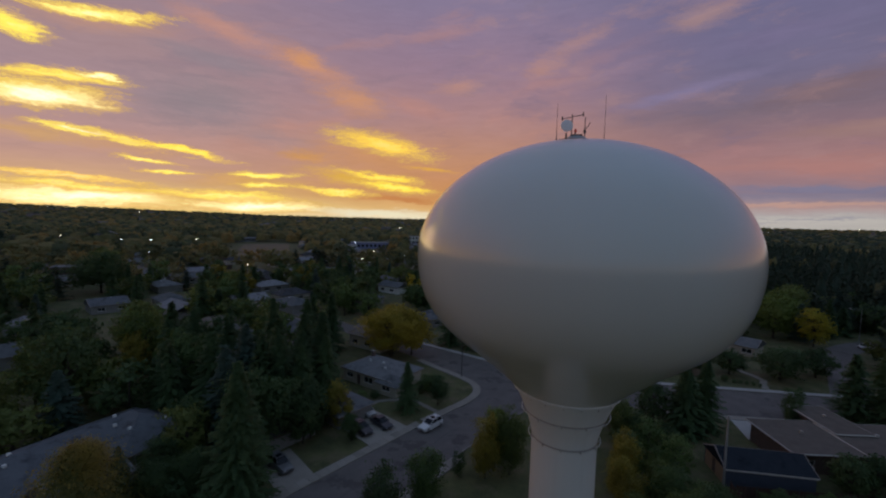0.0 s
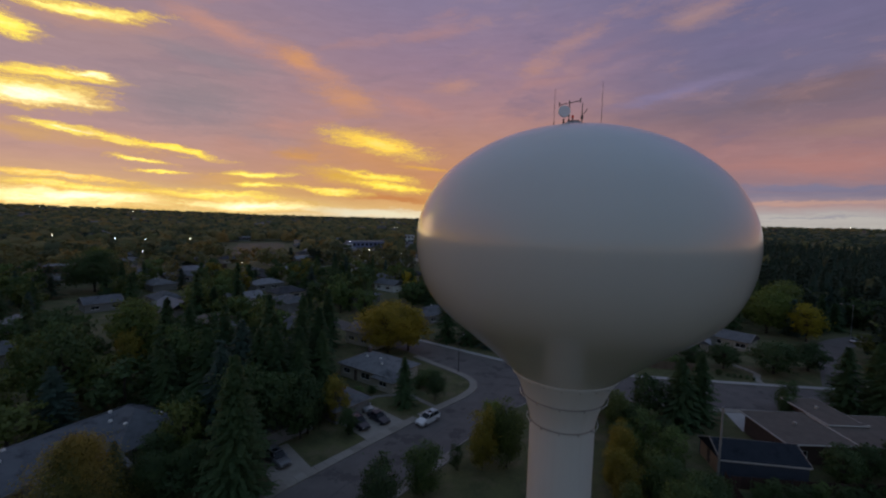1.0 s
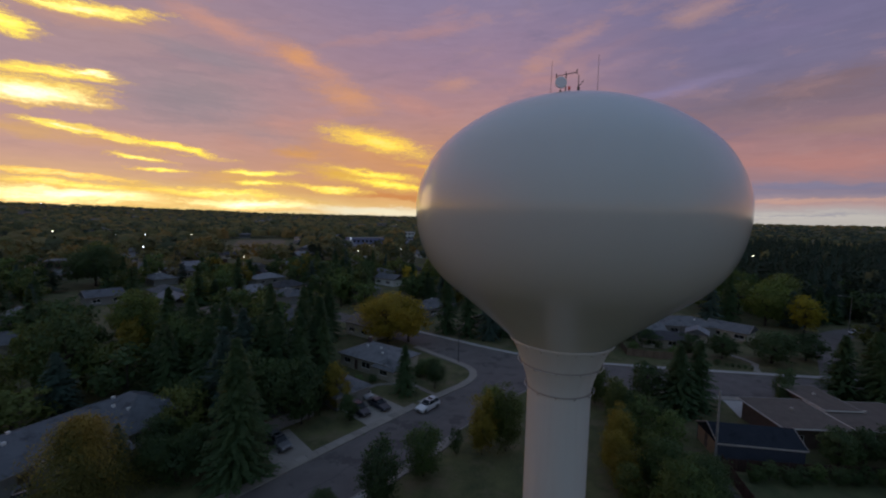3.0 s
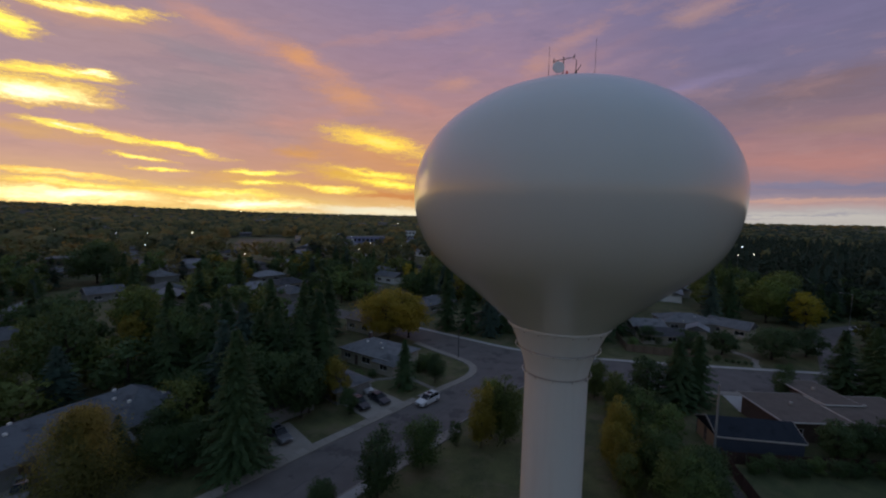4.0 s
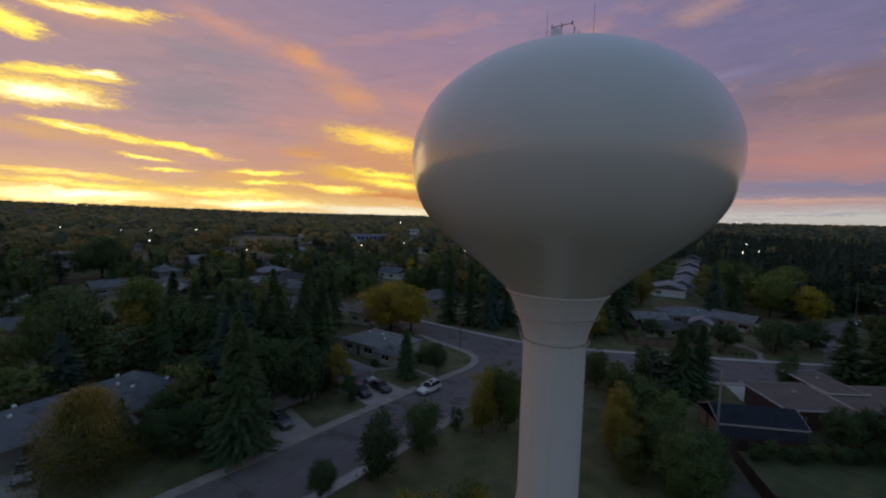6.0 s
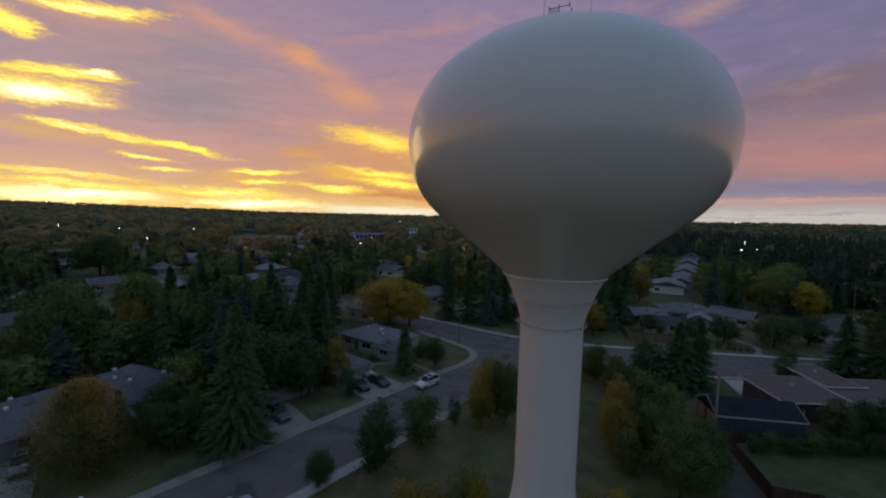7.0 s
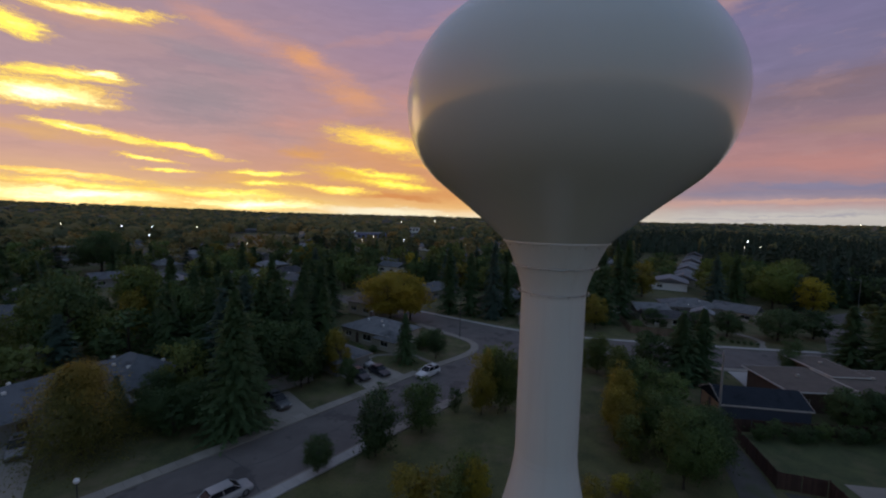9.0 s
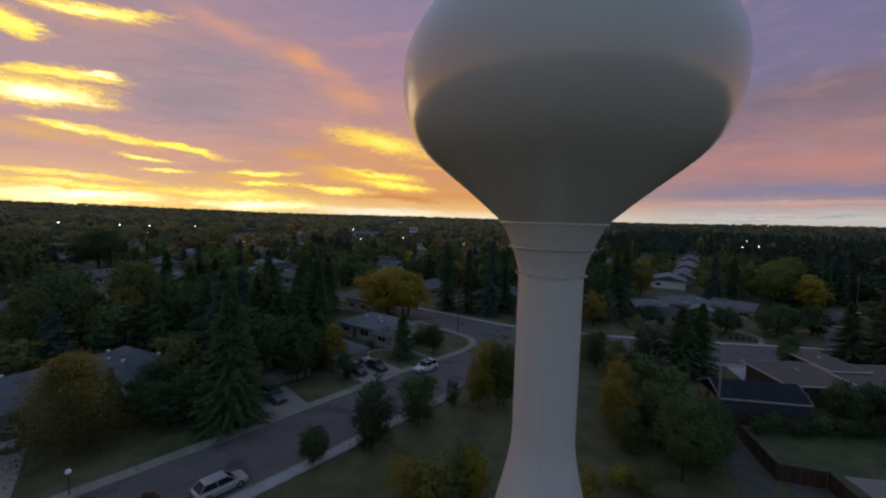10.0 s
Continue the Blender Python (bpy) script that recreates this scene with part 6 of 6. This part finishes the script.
# a bungalow of each sort, then rows of them along the streets
SORTS = [("hip", M_STUCCO, M_ROOFGREY, "grey-roofed stucco bungalow in a row"), ("gable", M_CREAM, M_ROOFPALE, "cream bungalow with a pale gable roof"), ("hip", M_CREAM, M_ROOFDARK, "cream bungalow with a dark hip roof"),
         ("gable", M_WHITE, M_ROOFGREY, "white bungalow with a grey gable roof"), ("hip", M_BRICK, M_ROOFTAN, "brick bungalow with a tan hip roof"), ("gable", M_STUCCO, M_ROOFPALE, "stucco bungalow with a pale roof")]
models = []
spots = []
for i in range(-30, 34):
    for j in range(-2, 34):
        u, v = 19.0 * i + rng.uniform(-2.5, 2.5), 46.0 * (j // 2) + (14.0 if j % 2 else -14.0) + rng.uniform(-2, 2)
        p = Vector((-30.0, 40.0)) + A * u + N * v
        d = math.hypot(p.x, p.y)
        a = math.degrees(math.atan2(p.x, p.y))
        if (a < -38 and d < 150) or (-46 < a < -35 and d < 225):
            continue
        if not (92 < d < 620 and -56 < a < 56) or on_road(p.x, p.y, 7) or in_field(p.x, p.y):
            continue
        if a > 22 and d > 130:
            continue
        if d > 330 and rng.random() < 0.5:
            continue
        if not clear_of(p.x, p.y, built, 15) or (d < 150 and not clear_of(p.x, p.y, planted, 8)):
            continue
        if rng.random() < (0.36 if a < 22 else 0.2):
            continue
        spots.append((p.x, p.y, STREET + (0 if j % 2 else 180) + rng.choice((0, 0, 90)) + rng.uniform(-4, 4)))
for k, (x, y, turn) in enumerate(spots):
    s = k % len(SORTS)
    if s >= len(models):
        style, wall_mat, roof_mat, word = SORTS[s]
        models.append(house(x, y, turn, 11.5 + s * 0.5, 8.4, 2.9, 1.8, style, wall_mat, roof_mat, word, openings={"f": [(1.4, 0.9, 3.4, 2.1, W2), (7.2, 0.9, 9.4, 2.1, W2)], "r": [(2.6, 0.9, 4.4, 2.1, W2)]}, lean=True))
    else:
        copy_thing(models[s], pose(x, y, land(x, y), 0, 0, turn))
    built.append((x, y))

# single trees of the near town
count = 0
for k in range(3000):
    d, a = 78 + 150 * rng.random() ** 0.75, rng.uniform(-54, 54)
    x, y = d * math.sin(radians(a)), d * math.cos(radians(a))
    if in_sight(x, y) or on_road(x, y, 3.5) or not clear_of(x, y, built, 6.4) or not clear_of(x, y, planted, 4.2 if a < 20 else 6.0):
        continue
    if 24 < a < 32.5 or (24 < a < 43 and d < 165) or (45 < x < 100 and 55 < y < 100):
        continue
    if -8 < x < 45 and y < 92:
        continue
    if a > -3 and a < 20 and y < 104:
        continue
    count += 1
    if count > 330:
        break
    planted.append((x, y))
    behind_corner = -32 < x < 2 and 86 < y < 126
    pick = rng.random()
    if pick < (0.34 if a < 18 else 0.5):
        sort = (x, y, rng.uniform(9, 15.5), rng.uniform(3.2, 4.6), rng.randint(1, 4), rng.random() < 0.25)
        if not behind_corner:
            spruce(*sort, far=True)
    else:
        tint = rng.choices(("green", "dark", "olive"), (3, 5, 4))[0] if a < -30 or a > 35 else rng.choices(("green", "dark", "olive", "gold", "yellow"), (3, 5, 4, 1.0, 0.12))[0]
        sort = (x, y, rng.uniform(7.5, 13.5), rng.uniform(3.6, 5.8), tint, rng.randint(1, 5))
        if not behind_corner:
            broad(*sort, far=True)


def scattered(protos, places, name, label, mats, category="woods"):
    """Many far trees in one mesh: small crowns laid out at places (x, y, height, radius, proto)."""
    groups, ways = [], []
    for p, mat in enumerate(mats):
        mine = np.array([q[:4] for q in places if q[4] == p])
        if not len(mine):
            continue
        src = protos[p]
        base = 2.6 if p == 0 else 4.0
        turn = np.random.default_rng(p).random(len(mine)) * 6.283
        c, s = np.cos(turn), np.sin(turn)
        x = src[None, ..., 0] * c[:, None, None] - src[None, ..., 1] * s[:, None, None]
        y = src[None, ..., 0] * s[:, None, None] + src[None, ..., 1] * c[:, None, None]
        z = np.broadcast_to(src[None, ..., 2], x.shape)
        ground = np.array([land(q[0], q[1]) for q in mine])
        out = np.stack([x * (mine[:, 3] / base)[:, None, None] + mine[:, 0][:, None, None], y * (mine[:, 3] / base)[:, None, None] + mine[:, 1][:, None, None], z * (mine[:, 2] / 10)[:, None, None] + ground[:, None, None]], -1)
        flat = out.reshape(-1, 4, 3)
        heart = np.stack([mine[:, 0], mine[:, 1], ground + mine[:, 2] * (0.1 if p == 0 else 0.35)], 1)
        groups.append((flat, mat))
        ways.append((flat.mean(1) - np.repeat(heart, len(src), axis=0)) / np.repeat(np.stack([mine[:, 3], mine[:, 3], mine[:, 2] * 0.6], 1), len(src), axis=0))
    me = quads(name, groups[0][0], groups[0][1], groups[1:], np.concatenate(ways))
    return tagged(new(name, me), label, category, kind="stuff")


def thin(crown, keep, grow, seed):
    """A light version of a crown: fewer, larger sprays."""
    pick = np.random.default_rng(seed).permutation(len(crown))[:keep]
    few = crown[pick]
    mid = few.mean(1, keepdims=True)
    return mid + (few - mid) * grow


mid_protos = [thin(spruce_crown(21, 20, 8, 5), 150, 1.75, 1)] + [thin(leafy_crown(30 + k, 34, 34, 0.45)[0], 150, 1.8, k) for k in range(4)]
def lump(seed, cone=False, around=9, up=4):
    """A far crown as an uneven dome or cone of facets."""
    r = np.random.default_rng(seed)
    ring = []
    for k in range(up + 1):
        f = k / up
        rad = 2.6 * (1 - f) ** 0.9 if cone else 4.0 * math.cos(f * 1.5) ** 0.7
        z = 1.2 + 8.8 * f if cone else 2.2 + 7.8 * math.sin(f * 1.5)
        jit = 1 + r.normal(size=around) * (0.16 if k < up else 0.0)
        ang = 6.2832 * np.arange(around) / around + 0.3 * k
        ring.append(np.stack([rad * jit * np.cos(ang), rad * jit * np.sin(ang), z + r.normal(size=around) * 0.35 * (k < up)], 1))
    out = [[ring[k][i], ring[k][(i + 1) % around], ring[k + 1][(i + 1) % around], ring[k + 1][i]] for k in range(up) for i in range(around)]
    return np.array(out)


lumps = [lump(3, True, 7, 3)] + [lump(k + 4) for k in range(4)]
next_protos = [np.concatenate([q * 0.93, thin(p, 40, 1.3, 7)]) for p, q in zip(mid_protos, lumps)]
far_protos = [lump(13, True, 5, 2)] + [lump(k + 14, False, 6, 3) for k in range(4)]
places = []
for k in range(5200):
    d, a = 205 + 560 * rng.random() ** 0.8, rng.uniform(-56, 56)
    x, y = d * math.sin(radians(a)), d * math.cos(radians(a))
    if a > 41.0 and k % 2:
        d = 118 + 100 * rng.random()
        x, y = d * math.sin(radians(a)), d * math.cos(radians(a))
    if in_field(x, y) or before_store(x, y) or on_road(x, y, 3) or not clear_of(x, y, built, 7.0) or not clear_of(x, y, planted, 4.0):
        continue
    if 24.5 < a < 32 and d < 360:
        continue
    wood = a > 20 + 6 * math.sin(d / 90) and d > (118 if a > 41.0 else 215)
    if wood:
        places.append((x, y, rng.uniform(11, 17), rng.uniform(2.6, 4.0), 0 if rng.random() < 0.97 else 1 + rng.randrange(2)))
    elif rng.random() < (0.46 if d < 450 else 0.56):
        old = a < -6 and d > 250
        places.append((x, y, rng.uniform(8.5, 14) if old else rng.uniform(6.5, 12), rng.uniform(5.0, 8.5) if old else rng.uniform(3.6, 6.0), rng.choices(range(5), (1.4, 3.2, 3.2, 4.6, 1.4))[0]))
near_ones = [q for q in places if math.hypot(q[0], q[1]) < 350]
scattered(mid_protos, near_ones, "town_trees", "mixed dark trees filling the town beyond the houses", FARMIX)
scattered(next_protos, [q for q in places if math.hypot(q[0], q[1]) >= 350], "town_trees_beyond", "mixed autumn trees over the far town", FARMIX)
places = []
for k in range(7400):
    d, a = 700 + 3200 * rng.random() ** 1.4, rng.uniform(-58, 58)
    x, y = d * math.sin(radians(a)), d * math.cos(radians(a))
    wooded = a > 14 and d < 2900 + 60 * math.sin(a)
    tall = rng.uniform(7, 12) * (0.72 if wooded else 0.62 if a > 10 and d < 2600 else 1.0)
    # off the woods more olive and gold: autumn leaves, plus warm haze as colour
    places.append((x, y, tall, rng.uniform(5, 8) * (1 + d / 3000), rng.choices(range(5), (9, 3, 1, 0.6, 0.1) if wooded else (2, 3, 3, 4.5, 3.0))[0]))
scattered(far_protos, places, "far_woods", "dark woods rolling to the horizon", FARMIX)
places = []
for k in range(1800):
    d, a = 60 + 1400 * rng.random(), rng.uniform(66, 294)
    x, y = d * math.sin(radians(a)), d * math.cos(radians(a))
    places.append((x, y, rng.uniform(8, 14), rng.uniform(3.5, 6) * (1 + d / 1200), rng.choices(range(5), (4, 4, 3, 3, 1))[0]))
scattered(far_protos, places, "woods_around", "dark trees on the other sides of the tower", FARMIX)

places = []
for k in range(900):
    d, a = 150 + 520 * rng.random() ** 0.8, rng.uniform(22, 57)
    x, y = d * math.sin(radians(a)), d * math.cos(radians(a))
    if (a < 41 and d < 235) or on_road(x, y, 3) or not clear_of(x, y, built, 7.5) or (a < 31.5 and d < 400):
        continue
    places.append((x, y, rng.uniform(9, 14), rng.uniform(3.4, 5.2), 0 if rng.random() < 0.95 else 1))
scattered(next_protos, places, "woods_thicket", "close dark spruces of the woods beyond the lane", FARMIX)

# large buildings far off
def block(x, y, turn, w, d, h, wall_mat, label, rows, cols):
    ob = thing("building", pose(x, y, land(x, y), 0, 0, turn), label, "building")
    holes = [((c + 0.2) * w / cols, (r + 0.3) * h / rows, (c + 0.8) * w / cols, (r + 0.75) * h / rows) for r in range(rows) for c in range(cols)]
    m = pose(-w / 2, -d / 2, 0)
    wall = part("wall", moved(wall_panel(w, h, holes), m), wall_mat, ob)
    for x0, z0, x1, z1 in holes:
        part("pane", moved(box(x0, 0.1, z0, x1, 0.14, z1), m), M_GLASS, wall)
    for q in (box(-w / 2, d / 2 - 0.3, 0, w / 2, d / 2, h), box(-w / 2, -d / 2 + 0.21, 0, -w / 2 + 0.3, d / 2 - 0.31, h), box(w / 2 - 0.3, -d / 2 + 0.21, 0, w / 2, d / 2 - 0.31, h)):
        part("wall", q, wall_mat, ob)
    part("roof", box(-w / 2 - 0.2, -d / 2 - 0.2, h, w / 2 + 0.2, d / 2 + 0.2, h + 0.4), M_ROOFPALE, ob)
    return ob


block(-88, 458, 20, 40, 20, 6.0, M_BLUEWALL, "long low blue-clad store with lights", 1, 9)
block(-150, 455, 40, 26, 14, 5.5, M_CREAM, "low pale hall behind trees", 1, 6)
block(-121, 789, 8, 18, 14, 15.5, M_STUCCO, "grey apartment block far off", 5, 5)
block(-48, 556, 0, 13, 12, 10, M_WHITE, "white hall above the trees", 2, 3)
block(-174, 186, 30, 9, 9, 8.0, M_BRICK, "brown brick two-storey house block", 2, 3)
block(-104, 436, 24, 12, 10, 4.5, M_WHITE, "small pale shop beside the blue store", 1, 3)
block(-250, 505, 30, 24, 14, 4.5, M_ROOFPALE, "pale school beside the field", 1, 10)
for lx, ly, lh, lr, cool in ((-237, 297, 13.0, 0.70, True), (-218, 301, 13.0, 0.68, True), (-152, 208, 13.0, 0.47, True), (-197, 321, 13.0, 0.69, False), (-84, 172, 13.0, 0.35, False), (-75, 329, 13.0, 0.62, True),
                            (-44, 211, 13.0, 0.40, False), (-47, 259, 13.0, 0.48, False), (-25, 234, 13.0, 0.43, True), (8, 193, 13.0, 0.36, False), (-98, 826, 13.0, 1.52, False), (-36, 938, 13.0, 1.72, False),
                            (229, 324, 13.0, 0.73, True), (171, 249, 13.0, 0.55, False), (165, 235, 13.0, 0.53, False), (184, 249, 13.0, 0.57, False), (-298, 314, 13.0, 0.79, False),
                            (66.6, 113.0, 4.2, 0.08, False)):
    night_light(lx, ly, lh, lr * 0.36, cool)
for k in range(11):
    d, a = rng.uniform(900, 2400), rng.choice((rng.uniform(-47, 0), rng.uniform(10, 47)))
    night_light(d * math.sin(radians(a)), d * math.cos(radians(a)), 17 + d / 200, d / 3600, rng.random() < 0.3)

# roofs of the far town between its trees
far_v, far_f = [], []
for k in range(190):
    d, a = 560 + 2300 * rng.random() ** 1.25, rng.uniform(-56, 56)
    if a > 14 and d < 2400:
        continue
    x, y = d * math.sin(radians(a)), d * math.cos(radians(a))
    if in_field(x, y):
        continue
    w, dd, h, up = rng.uniform(9, 22) * (1 + d / 5000), rng.uniform(7, 11), rng.uniform(3.5, 7) + d / 420, rng.uniform(0.6, 2.2)
    v, f = roof_shape(w, dd, h, up, 0.4, rng.choice(("hip", "gable")), 0.3)
    bv, bf = box(-w / 2, -dd / 2, 0, w / 2, dd / 2, h - 0.32)
    m = pose(x, y, land(x, y), 0, 0, STREET + rng.choice((0, 90)) + rng.uniform(-8, 8))
    for pv, pf in ((v, f), (bv, bf)):
        n = len(far_v)
        far_v.extend(tuple(m @ Vector(q)) for q in pv)
        far_f.extend(tuple(i + n for i in face) for face in pf)
tagged(new("far_houses", made("far_houses", (far_v, far_f), M_FARHOUSE)), "small pale houses of the far town among trees", "houses", kind="stuff")


# ---- pavement slabs, one by one ----
def pavement(name, start, way, count, side, mat, label):
    """A run of concrete slabs from a plan point along a way; side: their offset to its left."""
    ob = thing(name, pose(start.x, start.y, 0, 0, 0, math.degrees(math.atan2(way.y, way.x))), label, "pavement", kind="structure")
    me = made("slab", box(0.008, 0.0, 0.0, 1.492, 1.4, 0.15), mat, bevel=0.012)
    for k in range(count):
        s = part("slab", me, None, ob)
        s.location = (1.5 * k, side, 0.0)
    return ob


pavement("pavement", Vector((-27.8, 37.0)) - A * 60, A, 66, 0.23, M_CONCRETE, "concrete slab pavement along the far side of the street")
pavement("pavement", Vector((-10.2, 43.4)) - A * 60, A, 43, -1.63, M_NEWCONCRETE, "pale new concrete slab pavement beside the tower lot")
pavement("pavement", Vector((-10.2, 43.4)) + A * 4.5, A, 10, -1.63, M_CONCRETE, "older grey concrete slab pavement beside the tower lot")
